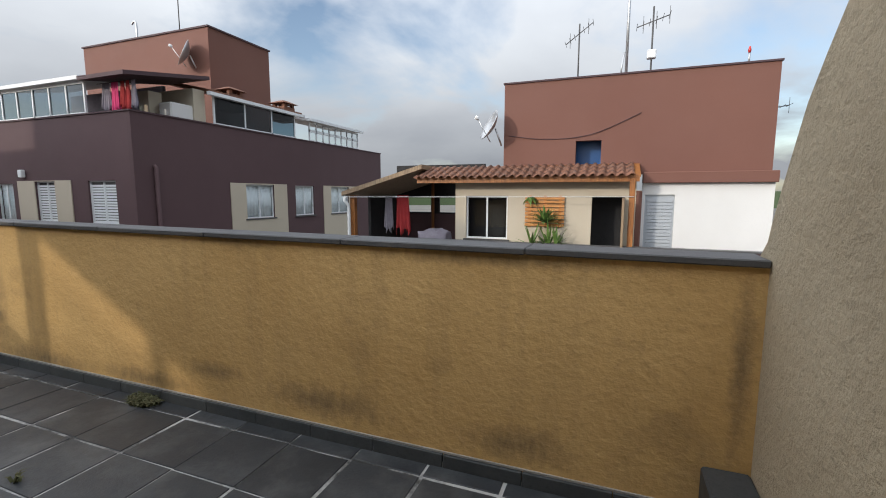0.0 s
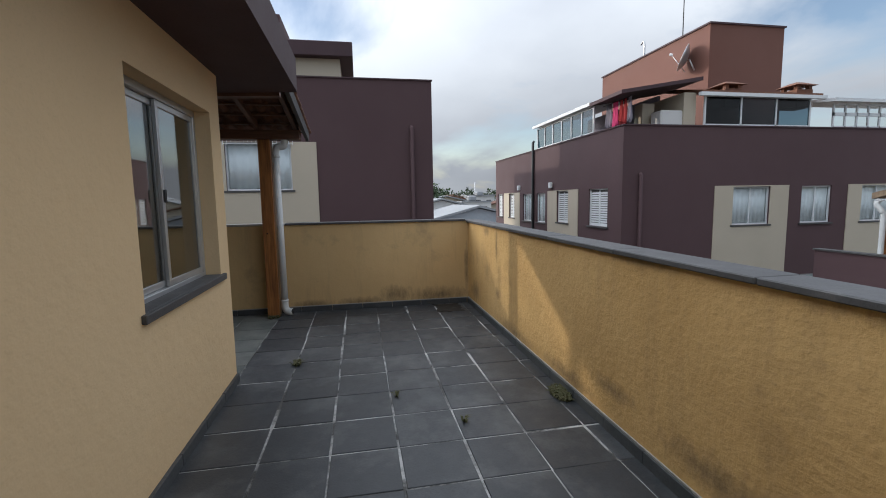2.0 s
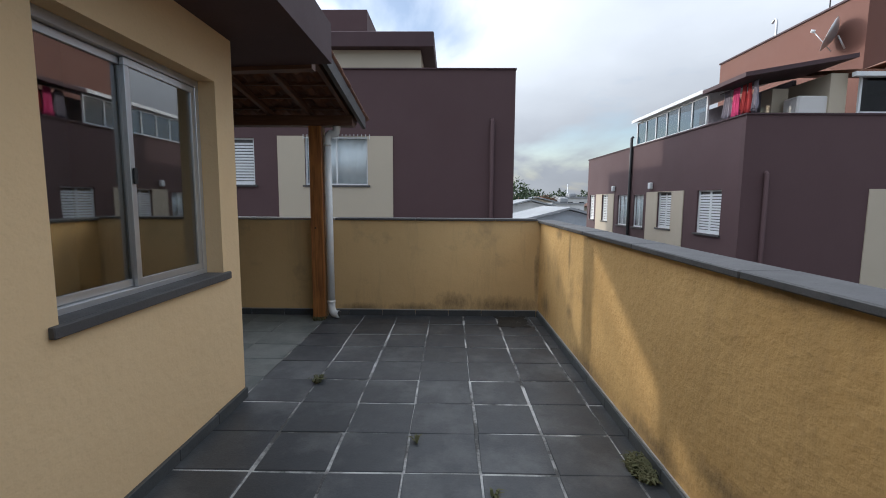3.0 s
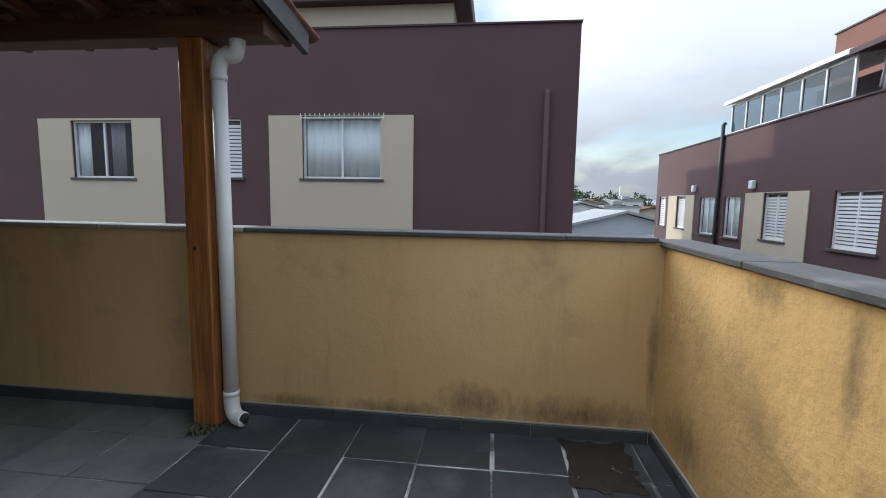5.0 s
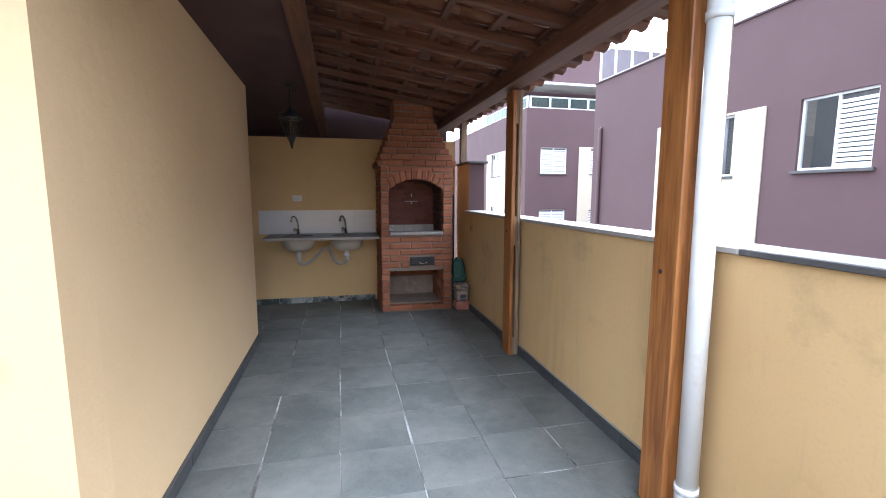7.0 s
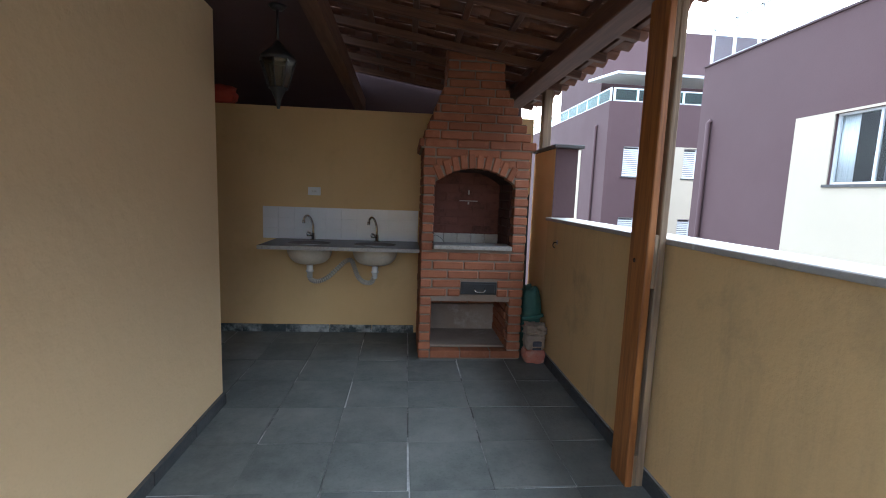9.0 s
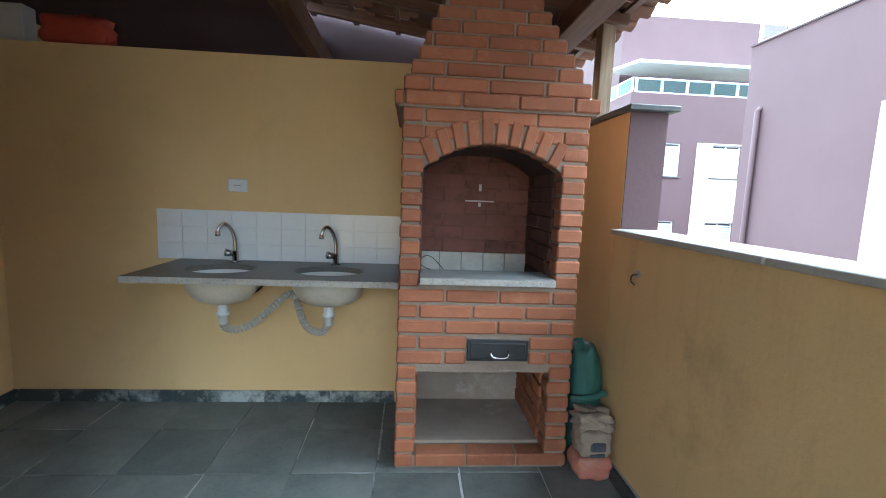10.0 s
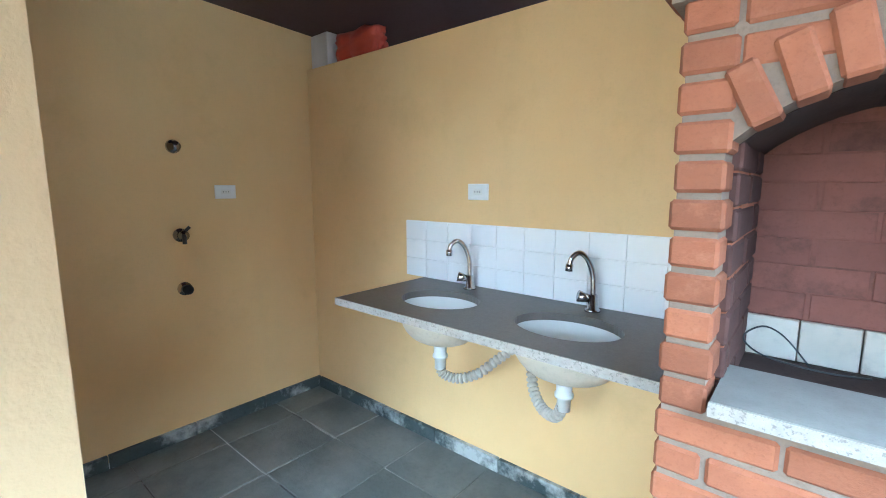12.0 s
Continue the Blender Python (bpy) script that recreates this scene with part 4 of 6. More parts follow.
# ---- sink counter ----
CX0, CX1, CY1, CZ = -4.818, -3.49, -4.515, 0.908
counter = tagged(empty("sink_counter", -4.1, -4.85, 0.84), "grey granite counter with two white oval sinks hung on the wall", "counter")
bm = bmesh.new()
bowls = ((-4.430, -4.785, 0.19, 0.145), (-3.855, -4.785, 0.184, 0.145))
split = -4.145
inner_edges = []
for (bx, by, ra, rb), (q0, q1) in zip(bowls, ((CX0, split), (split, CX1))):
    N = 40
    y0, y1 = KY + 0.002, CY1
    outer, ell = [], []
    for k in range(N):
        th = 2 * math.pi * (k + 0.5) / N
        c, s = math.cos(th), math.sin(th)
        tx = ((q1 - bx) / c if c > 0 else (q0 - bx) / c) if abs(c) > 1e-6 else 9
        ty = ((y1 - by) / s if s > 0 else (y0 - by) / s) if abs(s) > 1e-6 else 9
        t = min(tx, ty)
        outer.append((bx + c * t, by + s * t))
        ell.append((bx + ra * c, by + rb * s))
    for zz in (CZ, CZ - 0.03):
        o = [bm.verts.new((*p, zz)) for p in outer]
        e = [bm.verts.new((*p, zz)) for p in ell]
        for k in range(N):
            j = (k + 1) % N
            bm.faces.new([o[k], o[j], e[j], e[k]])
        inner_edges.append(e)
        for cxy in ((q0, y0), (q1, y0), (q0, y1), (q1, y1)):
            best = sorted(range(N), key=lambda i: (outer[i][0] - cxy[0]) ** 2 + (outer[i][1] - cxy[1]) ** 2)[:2]
            bm.faces.new([o[best[0]], o[best[1]], bm.verts.new((*cxy, zz))])
    e1, e0 = inner_edges[-2], inner_edges[-1]
    for k in range(N):
        j = (k + 1) % N
        bm.faces.new([e1[k], e1[j], e0[j], e0[k]])
solid("worktop", bm, "granite", counter)
boxes("worktop_edge", [(CX0, CX1 + 0.004, CY1 - 0.001, CY1 + 0.004, CZ - 0.032, CZ - 0.001), (CX1 - 0.001, CX1 + 0.004, KY + 0.003, CY1 - 0.0011, CZ - 0.032, CZ - 0.001)], "granite_edge", counter)
for bx, by, ra, rb in bowls:
    bm = bmesh.new()
    for grow, dz in ((0.0, 0.0), (0.012, -0.012)):
        rings = []
        for i in range(9):
            ph = math.pi / 2 * i / 9
            f = math.cos(ph) ** 0.6
            rings.append([bm.verts.new((bx + (ra + grow) * f * math.cos(2 * math.pi * k / 28), by + (rb + grow) * f * math.sin(2 * math.pi * k / 28), CZ - 0.030 - 0.15 * math.sin(ph) + dz)) for k in range(28)])
        for r0, r1 in zip(rings, rings[1:]):
            for k in range(28):
                bm.faces.new([r0[k], r0[(k + 1) % 28], r1[(k + 1) % 28], r1[k]])
        bm.faces.new(rings[-1])
        if grow == 0.0:
            solid("basin", bm, "ceramic", counter, True)
            bm = bmesh.new()
        else:
            solid("basin_underside", bm, "ceramic_raw", counter, True)
    tube("drain", [(bx, by, CZ - 0.145), (bx, by, CZ - 0.154)], 0.022, "chrome", counter, 14)
    tube("drain_pipe", [(bx, by, CZ - 0.165), (bx, by, CZ - 0.20), (bx, by, CZ - 0.202), (bx, by, CZ - 0.245), (bx, by, CZ - 0.247), (bx, by, CZ - 0.26), (bx, by, CZ - 0.262), (bx, by, CZ - 0.31)], 0.02, "pvc", counter, 14, [0.02, 0.02, 0.028, 0.028, 0.033, 0.033, 0.024, 0.024])
hose = bend([(-3.855, -4.785, 0.62), (-3.865, -4.79, 0.575), (-3.92, -4.82, 0.555), (-4.0, -4.86, 0.585), (-4.08, -4.90, 0.66), (-4.15, -4.93, 0.725), (-4.20, -4.93, 0.735), (-4.235, -4.90, 0.675), (-4.27, -4.86, 0.60), (-4.33, -4.82, 0.555), (-4.40, -4.79, 0.56), (-4.428, -4.785, 0.62)], 14)
bm = bmesh.new()
tube_into(bm, hose, 0.019, 12, [0.0225 if i % 3 else 0.0150 for i in range(len(hose))])
solid("waste_hose", bm, "hose", counter)
tube("supply_hose", bend([(-3.930, -4.885, 0.773), (-3.975, -4.905, 0.748), (-4.000, -4.990, 0.768), (-3.990, -5.060, 0.813)], 5), 0.006, "black", counter, 8)


def faucet(bx):
    f = tagged(empty("faucet", bx, -5.02, CZ), "chrome gooseneck tap with knob on the granite counter", "tap", "taps at the sinks")
    fy = -5.02
    tube("base", [(bx, fy, CZ), (bx, fy, CZ + 0.008), (bx, fy, CZ + 0.01), (bx, fy, CZ + 0.065)], 0.02, "chrome", f, 14, [0.03, 0.028, 0.02, 0.016])
    tube("spout", bend([(bx, fy, CZ + 0.06), (bx + 0.004, fy, CZ + 0.14), (bx + 0.022, fy + 0.012, CZ + 0.20), (bx + 0.045, fy + 0.035, CZ + 0.227), (bx + 0.066, fy + 0.055, CZ + 0.210), (bx + 0.073, fy + 0.062, CZ + 0.18)], 6), 0.0105, "chrome", f, 12)
    tube("nozzle", [(bx + 0.073, fy + 0.062, CZ + 0.185), (bx + 0.074, fy + 0.063, CZ + 0.158)], 0.0145, "chrome", f, 12)
    tube("knob", [(bx + 0.012, fy + 0.01, CZ + 0.05), (bx + 0.045, fy + 0.035, CZ + 0.06)], 0.02, "chrome", f, 12, [0.016, 0.023])
    return f


faucet(-4.428)
faucet(-3.838)

splash = S(box("backsplash", -4.815, -3.362, KY, KY + 0.004, CZ, 1.207, "tile"), "white glazed tile backsplash above the sink counter", "tiles")
cols_n, rows_n = 10, 3
tw, th_ = (4.815 - 3.362) / cols_n, (1.205 - CZ) / rows_n
for i in range(cols_n):
    for j in range(rows_n):
        piece("wall_tile", tw - 0.002, 0.007, th_ - 0.002, -4.815 + tw * (i + 0.5), KY + 0.006, CZ + th_ * (j + 0.5), "tile", splash, 0.0012)


def outlet(cx, cy, cz, side):
    o = tagged(empty("power_outlet", cx, cy, cz), "white plastic power outlet plate on the yellow wall", "outlet", "wall outlets")
    if side == "y":
        box("plate", cx - 0.058, cx + 0.058, cy, cy + 0.010, cz - 0.038, cz + 0.038, "whitemetal", o, 0.003)
        box("socket", cx - 0.026, cx + 0.026, cy + 0.0101, cy + 0.013, cz - 0.012, cz + 0.012, "pvc", o, 0.004)
        # black discs paint the dark inside the plug holes
        for k in (-0.014, 0, 0.014):
            tube("hole", [(cx + k, cy + 0.0131, cz), (cx + k, cy + 0.0136, cz)], 0.003, "black", o, 8)
    else:
        box("plate", cx - 0.010, cx, cy - 0.058, cy + 0.058, cz - 0.038, cz + 0.038, "whitemetal", o, 0.003)
        box("socket", cx - 0.013, cx - 0.0101, cy - 0.026, cy + 0.026, cz - 0.012, cz + 0.012, "pvc", o, 0.004)
        # plug holes again drawn as discs with their darkness in the colour
        for k in (-0.014, 0, 0.014):
            tube("hole", [(cx - 0.0136, cy + k, cz), (cx - 0.0131, cy + k, cz)], 0.003, "black", o, 8)
    return o


outlet(-3.835, KY, 1.36, "y")
outlet(KX, -4.52, 1.355, "x")

stop = tagged(empty("stop_valve", KX, -4.27, 1.59), "grey round valve cap on the yellow wall", "valve")
tube("cap", [(KX, -4.27, 1.59), (KX - 0.012, -4.27, 1.59), (KX - 0.013, -4.27, 1.59), (KX - 0.045, -4.27, 1.59)], 0.03, "chrome", stop, 16, [0.036, 0.034, 0.026, 0.024])
for zz, tag_ in ((1.13, "brass wall tap without hose on the yellow wall"), (0.84, "open drain stub on the yellow wall")):
    v = tagged(empty("wall_tap", KX, -4.27, zz), tag_, "valve")
    tube("flange", [(KX, -4.27, zz), (KX - 0.01, -4.27, zz)], 0.036, "chrome", v, 16)
    tube("body", [(KX - 0.01, -4.27, zz), (KX - 0.06, -4.27, zz)], 0.017, "black" if zz < 1 else "chrome", v, 12, [0.02, 0.026])
    if zz > 1:
        tube("spout", bend([(KX - 0.04, -4.27, zz), (KX - 0.07, -4.265, zz - 0.005), (KX - 0.085, -4.26, zz - 0.04)], 4), 0.011, "black", v, 10)
        tube("handle", [(KX - 0.05, -4.27, zz + 0.015), (KX - 0.055, -4.30, zz + 0.045)], 0.009, "black", v, 8)

# ---- lantern ----
lan = tagged(empty("lantern", -3.95, -3.5, 1.85), "dark iron hanging lantern with glass panes under the slab", "lamp")
lx, ly, lz = -3.95, -3.5, 1.93
tube("stem", [(lx, ly, lz + 0.25), (lx, ly, soffit(ly))], 0.008, "black", lan, 8)
tube("rose", [(lx, ly, soffit(ly) - 0.02), (lx, ly, soffit(ly))], 0.05, "black", lan, 14, [0.03, 0.05])
tube("cap", [(lx, ly, lz + 0.16), (lx, ly, lz + 0.18), (lx, ly, lz + 0.23), (lx, ly, lz + 0.27)], 0.1, "black", lan, 8, [0.105, 0.10, 0.04, 0.012])
tube("foot", [(lx, ly, lz - 0.10), (lx, ly, lz - 0.05), (lx, ly, lz), (lx, ly, lz + 0.015)], 0.05, "black", lan, 8, [0.008, 0.018, 0.04, 0.058])
for k in range(8):
    c, s = math.cos(k * math.pi / 4), math.sin(k * math.pi / 4)
    tube("bar", [(lx + 0.055 * c, ly + 0.055 * s, lz + 0.01), (lx + 0.098 * c, ly + 0.098 * s, lz + 0.165)], 0.004, "black", lan, 6)
    c2, s2 = math.cos((k + 1) * math.pi / 4), math.sin((k + 1) * math.pi / 4)
    bm = bmesh.new()
    q = [(0.053, c, s, 0.012), (0.053, c2, s2, 0.012), (0.095, c2, s2, 0.163), (0.095, c, s, 0.163)]
    f0 = [bm.verts.new((lx + r * a_, ly + r * b_, lz + z)) for r, a_, b_, z in q]
    f1 = [bm.verts.new((lx + (r - 0.003) * a_, ly + (r - 0.003) * b_, lz + z)) for r, a_, b_, z in q]
    bm.faces.new(f0), bm.faces.new(f1)
    for i in range(4):
        bm.faces.new([f0[i], f0[(i + 1) % 4], f1[(i + 1) % 4], f1[i]])
    solid("pane", bm, "lampglass", lan)


# ---- bags and small things ----
def lump(name, cx, cy, z0, rx, ry, h, material, label, cat, amp=0.18, seed=0, parent=None, pinch=0.0):
    """A slumped sack: a rounded box with folds."""
    bm = bmesh.new()
    bmesh.ops.create_icosphere(bm, subdivisions=4, radius=1.0)
    for v in bm.verts:
        p = v.co.copy()
        k = max(abs(p.x), abs(p.y), abs(p.z))
        p = p.lerp(p / k, 0.55)
        n_ = noise.noise(p * 2.1 + Vector((seed, 0, 0))) * amp + noise.noise(p * 6 + Vector((0, seed, 0))) * amp * 0.4
        p *= 1 + n_
        t = (p.z + 1) / 2
        w = 1 - pinch * max(t - 0.55, 0) * 2
        v.co = Vector((cx + p.x * rx * w, cy + p.y * ry * w, max(z0 + t * h, z0)))
    ob = solid(name, bm, material, parent, True)
    return tagged(ob, label, cat) if label else ob


kp = tagged(empty("roof_prop", WX - 0.09, -4.98, 1.82), "grey wooden prop between the raised wall and the roof", "post")
box("plank", WX - 0.13, WX - 0.05, -5.05, -4.95, 1.82, 2.40, "greywood", kp, 0.004)
box("wedge", WX - 0.14, WX - 0.04, -5.06, -4.94, 2.401, 2.44, "greywood", kp, 0.004)
bag = tagged(empty("cement_bag", -5.795, -4.31, 0), "crumpled paper cement bag with red foot beside the barbecue", "bag")
lump("body", -5.795, -4.33, 0.115, 0.086, 0.08, 0.14, "paper", "", "", 0.16, 3, bag)
lump("foot", -5.795, -4.33, 0.0, 0.094, 0.088, 0.125, "redpaper", "", "", 0.10, 9, bag)
lump("crumpled_mouth", -5.80, -4.34, 0.235, 0.088, 0.075, 0.095, "paper", "", "", 0.42, 13, bag)
box("label", -5.84, -5.765, -4.262, -4.245, 0.155, 0.20, "bluelabel", bag, 0.006)
box("label", -5.84, -5.765, -4.262, -4.247, 0.125, 0.143, "bluelabel", bag, 0.005)
sack = tagged(empty("green_sack", -5.79, -4.52, 0), "green woven sack with rolled rim wedged between barbecue and parapet", "bag")
lump("body", -5.795, -4.53, 0.0, 0.088, 0.13, 0.62, "sack", "", "", 0.13, 7, sack)
tube("rolled_rim", bend([(-5.70, -4.40, 0.36), (-5.76, -4.385, 0.365), (-5.83, -4.385, 0.375), (-5.88, -4.40, 0.385)], 4), 0.017, "sack", sack, 10)
tagged(tube("broom_handle", [(-5.785, -4.66, 0.0), (-5.80, -4.79, 1.40)], 0.011, "black", None, 8), "thin dark broom handle leaning beside the barbecue", "stick")
lump("red_bag", -2.93, KY - 0.07, 2.12, 0.19, 0.06, 0.17, "redplastic", "crumpled red plastic bag lying on top of the wall", "bag", 0.2, 5)
tagged(box("white_block", -2.66, KX - 0.005, KY - 0.13, KY - 0.03, 2.12, 2.33, "white", None, 0.006), "white painted block on top of the wall", "block")
hook = tagged(empty("wall_hook", WX, -4.215, 1.03), "small rusty hook in the parapet wall", "hook")
tube("plug", [(WX, -4.215, 1.03), (WX + 0.006, -4.215, 1.03)], 0.018, "palecoping", hook, 10)
tube("bent_rod", bend([(WX + 0.004, -4.215, 1.03), (WX + 0.03, -4.215, 1.025), (WX + 0.035, -4.21, 1.0), (WX + 0.02, -4.205, 0.985)], 4), 0.004, "black", hook, 6)


def weed(cx, cy, n, r, label, z0=0.0):
    bm = bmesh.new()
    for _ in range(n):
        a_, d = random.uniform(0, 6.28), r * random.random() ** 0.6
        px, py = cx + d * math.cos(a_), cy + d * math.sin(a_) * 0.6
        w, h_, tl = random.uniform(0.004, 0.009), random.uniform(0.01, 0.05), random.uniform(0, 6.28)
        dx, dy = math.cos(tl), math.sin(tl)
        base = [bm.verts.new((px - dy * w, py + dx * w, z0)), bm.verts.new((px + dy * w, py - dx * w, z0))]
        m_ = [bm.verts.new((px + dx * h_ * 0.5 + dy * w, py + dy * h_ * 0.5 - dx * w, z0 + h_ * 0.8)), bm.verts.new((px + dx * h_ * 0.5 - dy * w, py + dy * h_ * 0.5 + dx * w, z0 + h_ * 0.8))]
        tip = bm.verts.new((px + dx * h_ * 1.3, py + dy * h_ * 1.3, z0 + h_ * 0.7))
        bm.faces.new([base[0], base[1], m_[0], m_[1]])
        bm.faces.new([m_[1], m_[0], tip])
    return tagged(solid("weeds", bm, "moss"), label, "weeds", kind="stuff")


weed(-2.72, 1.88, 420, 0.13, "tuft of brown green weeds growing by the parapet")
weed(-5.70, -0.72, 160, 0.13, "dead leaves and dirt at the post's foot")
weed(-3.85, -0.20, 60, 0.06, "few dry leaves on the slate floor")
for _ in range(3):
    weed(random.uniform(-3.5, -0.5), 0.65 + 0.412 * random.randint(-2, 2), 9, 0.02, "small moss tuft in a floor joint")
bm = bmesh.new()
bmesh.ops.create_grid(bm, x_segments=24, y_segments=18, size=0.5)
for v in bm.verts:
    e = 1 - max(abs(v.co.x), abs(v.co.y)) * 2
    n_ = noise.noise(v.co * 7)
    v.co = Vector((-5.63 + v.co.x * (0.44 + 0.1 * n_), 1.585 + v.co.y * (0.36 + 0.1 * n_), 0.0045 + max(0, min(e * 3, 1)) * (0.007 + 0.008 * noise.noise(v.co * 15))))
tagged(solid("silt_patch", bm, "mud", None, True), "black silt patch on the floor in the parapet corner", "dirt", kind="stuff")


# ---- neighbouring buildings ----
def far_window(parent, axis, p, out, u0, u1, z0, z1, style="glass", sill=True):
    """A sliding window set back in its opening in a wall across axis at p; out is the outward sign."""
    def bx(name, d0, d1, a_, b_, c_, d_, m_, par):
        q0, q1 = p + out * d0, p + out * d1
        return box(name, q0, q1, a_, b_, c_, d_, m_, par) if axis == "x" else box(name, a_, b_, q0, q1, c_, d_, m_, par)
    def bxs(name, rows, m_, par):
        rr = [((p + out * d0, p + out * d1, a_, b_, c_, d_) if axis == "x" else (a_, b_, p + out * d0, p + out * d1, c_, d_)) for d0, d1, a_, b_, c_, d_ in rows]
        return boxes(name, rr, m_, par)
    m0, f = (u0 + u1) / 2, 0.04
    w = bxs("window", [(-0.10, -0.05, u0, u1, z0, z0 + f), (-0.10, -0.05, u0, u1, z1 - f, z1), (-0.10, -0.05, u0, u0 + f, z0 + f, z1 - f), (-0.10, -0.05, u1 - f, u1, z0 + f, z1 - f), (-0.095, -0.055, m0 - f / 2, m0 + f / 2, z0 + f, z1 - f)], "whitemetal", parent)
    if sill:
        bx("sill", -0.12, 0.05, u0 - 0.06, u1 + 0.06, z0 - 0.05, z0 - 0.002, "coping", w)
    def slats(a_, b_):
        n_ = int((z1 - z0 - 2 * f) / 0.075)
        bxs("slats", [(-0.088, -0.06, a_, b_, z0 + f + k * 0.075, z0 + f + k * 0.075 + 0.052) for k in range(n_)], "whitemetal", w)
        # dark sheet paints the shade in the gaps between the slats
        bx("shutter_back", -0.098, -0.09, a_, b_, z0 + f, z1 - f, "coping", w)
    def curtain(a_, b_, m_="curtain"):
        bm, n_ = bmesh.new(), 28
        prev = None
        for i in range(n_ + 1):
            u, d = a_ + (b_ - a_) * i / n_, p + out * (-0.135 + 0.018 * math.sin(i * 1.9))
            cur = [bm.verts.new((d, u, zz) if axis == "x" else (u, d, zz)) for zz in (z0 + 0.02, z1 - 0.03)]
            if prev:
                bm.faces.new([prev[0], cur[0], cur[1], prev[1]])
            prev = cur
        ob = solid("curtain", bm, m_, w, True)
        mod = ob.modifiers.new("thick", "SOLIDIFY")
        mod.thickness = 0.004
    if style == "shutter":
        slats(u0 + f, u1 - f)
    elif style == "half":
        slats(m0 + f / 2, u1 - f)
        bx("pane", -0.078, -0.073, u0 + f, m0 - f / 2, z0 + f, z1 - f, "glass", w)
    else:
        if style == "curtain":
            curtain(u0 + 0.02, u1 - 0.02)
        elif style == "part":
            curtain(u0 + 0.02, u0 + 0.45 * (m0 - u0))
            curtain(m0 + 0.1, m0 + 0.6 * (u1 - m0), "greycloth")
        for a_, b_ in ((u0 + f, m0 - f / 2), (m0 + f / 2, u1 - f)):
            bx("pane", -0.078, -0.073, a_, b_, z0 + f, z1 - f, "glass", w)
    # backing sheet; its dark or grey colour paints the unlit room behind
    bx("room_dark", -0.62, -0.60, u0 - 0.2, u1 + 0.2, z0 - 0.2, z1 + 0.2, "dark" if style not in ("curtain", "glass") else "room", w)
    return w


def drain(parent, axis, p, u, z0, z1, material="plum"):
    pts = [(p, u, z0), (p, u, z1 - 0.05), (p - 0.06, u, z1)] if axis == "x" else [(u, p, z0), (u, p, z1 - 0.05), (u, p + 0.06, z1)]
    return tube("drain_pipe", pts, 0.055, material, parent, 10)


def facade(name, parent, axis, p, out, u0, u1, z0, z1, material, wins, panels):
    """An outer wall with real window openings, cream panels laid on it and storeys repeated downwards."""
    holes, rows = [], []
    for k in range(0, 4):
        dz = -2.8 * k
        for a_, b_, c_, d_, st in wins:
            if c_ + dz > z0 + 0.3:
                holes.append((a_, b_, c_ + dz, d_ + dz))
                rows.append((a_, b_, c_ + dz, d_ + dz, st))
    t = 0.14
    q0, q1 = (p - t, p) if out > 0 else (p, p + t)
    wall(name, axis, q0, q1, u0, u1, z0, z1, material, holes, parent)
    for a_, b_, top in panels:
        hs = [h for h in holes if a_ < (h[0] + h[1]) / 2 < b_]
        r0, r1 = (p + 0.001, p + 0.025) if out > 0 else (p - 0.025, p - 0.001)
        wall("panel", axis, r0, r1, a_, b_, z0, top, "panel", hs, parent)
    for a_, b_, c_, d_, st in rows:
        far_window(parent, axis, p, out, a_, b_, c_, d_, st)
    return rows


def building(label, x, y):
    return tagged(empty("apartment_building", x, y, GROUND), label, "building", "apartment blocks", kind="structure")


def rails(parent, axis, p, u0, u1, z0, z1, n_, material="whitemetal", glassm="darkglass", post_w=0.05):
    rows = []
    for k in range(n_ + 1):
        u = u0 + (u1 - u0) * k / n_
        rows.append((u - post_w / 2, u + post_w / 2, z0, z1))
    rows += [(u0, u1, z0 - 0.001, z0 + 0.05), (u0, u1, z1 - 0.05, z1 + 0.001)]
    boxes("glazing_frame", [((p - 0.025, p + 0.025, a_, b_, c_, d_) if axis == "x" else (a_, b_, p - 0.025, p + 0.025, c_, d_)) for a_, b_, c_, d_ in rows], material, parent)
    for k in range(n_):
        a_, b_ = u0 + (u1 - u0) * k / n_ + post_w / 2, u0 + (u1 - u0) * (k + 1) / n_ - post_w / 2
        box("pane", *((p - 0.004, p + 0.004, a_, b_) if axis == "x" else (a_, b_, p - 0.004, p + 0.004)), z0 + 0.05, z1 - 0.05, glassm, parent)


def antenna(x, y, z, h, n_, label, tilt=0.0):
    a_ = tagged(empty("antenna", x, y, z), label, "antenna", "roof antennas")
    tube("mast", [(x, y, z), (x, y, z + h)], 0.02, "coping", a_, 8)
    L = 0.7
    tube("boom", [(x - L / 2, y, z + h * 0.85 - tilt), (x + L / 2, y, z + h * 0.85 + tilt)], 0.012, "coping", a_, 6)
    for k in range(n_):
        xx = x - L / 2 + L * k / max(n_ - 1, 1)
        zz = z + h * 0.85 - tilt + 2 * tilt * k / max(n_ - 1, 1)
        tube("rod", [(xx, y - 0.25, zz), (xx, y + 0.25, zz)], 0.006, "coping", a_, 5)
        if k % 2:
            tube("rod", [(xx, y, zz - 0.2), (xx, y, zz + 0.2)], 0.006, "coping", a_, 5)
    return a_


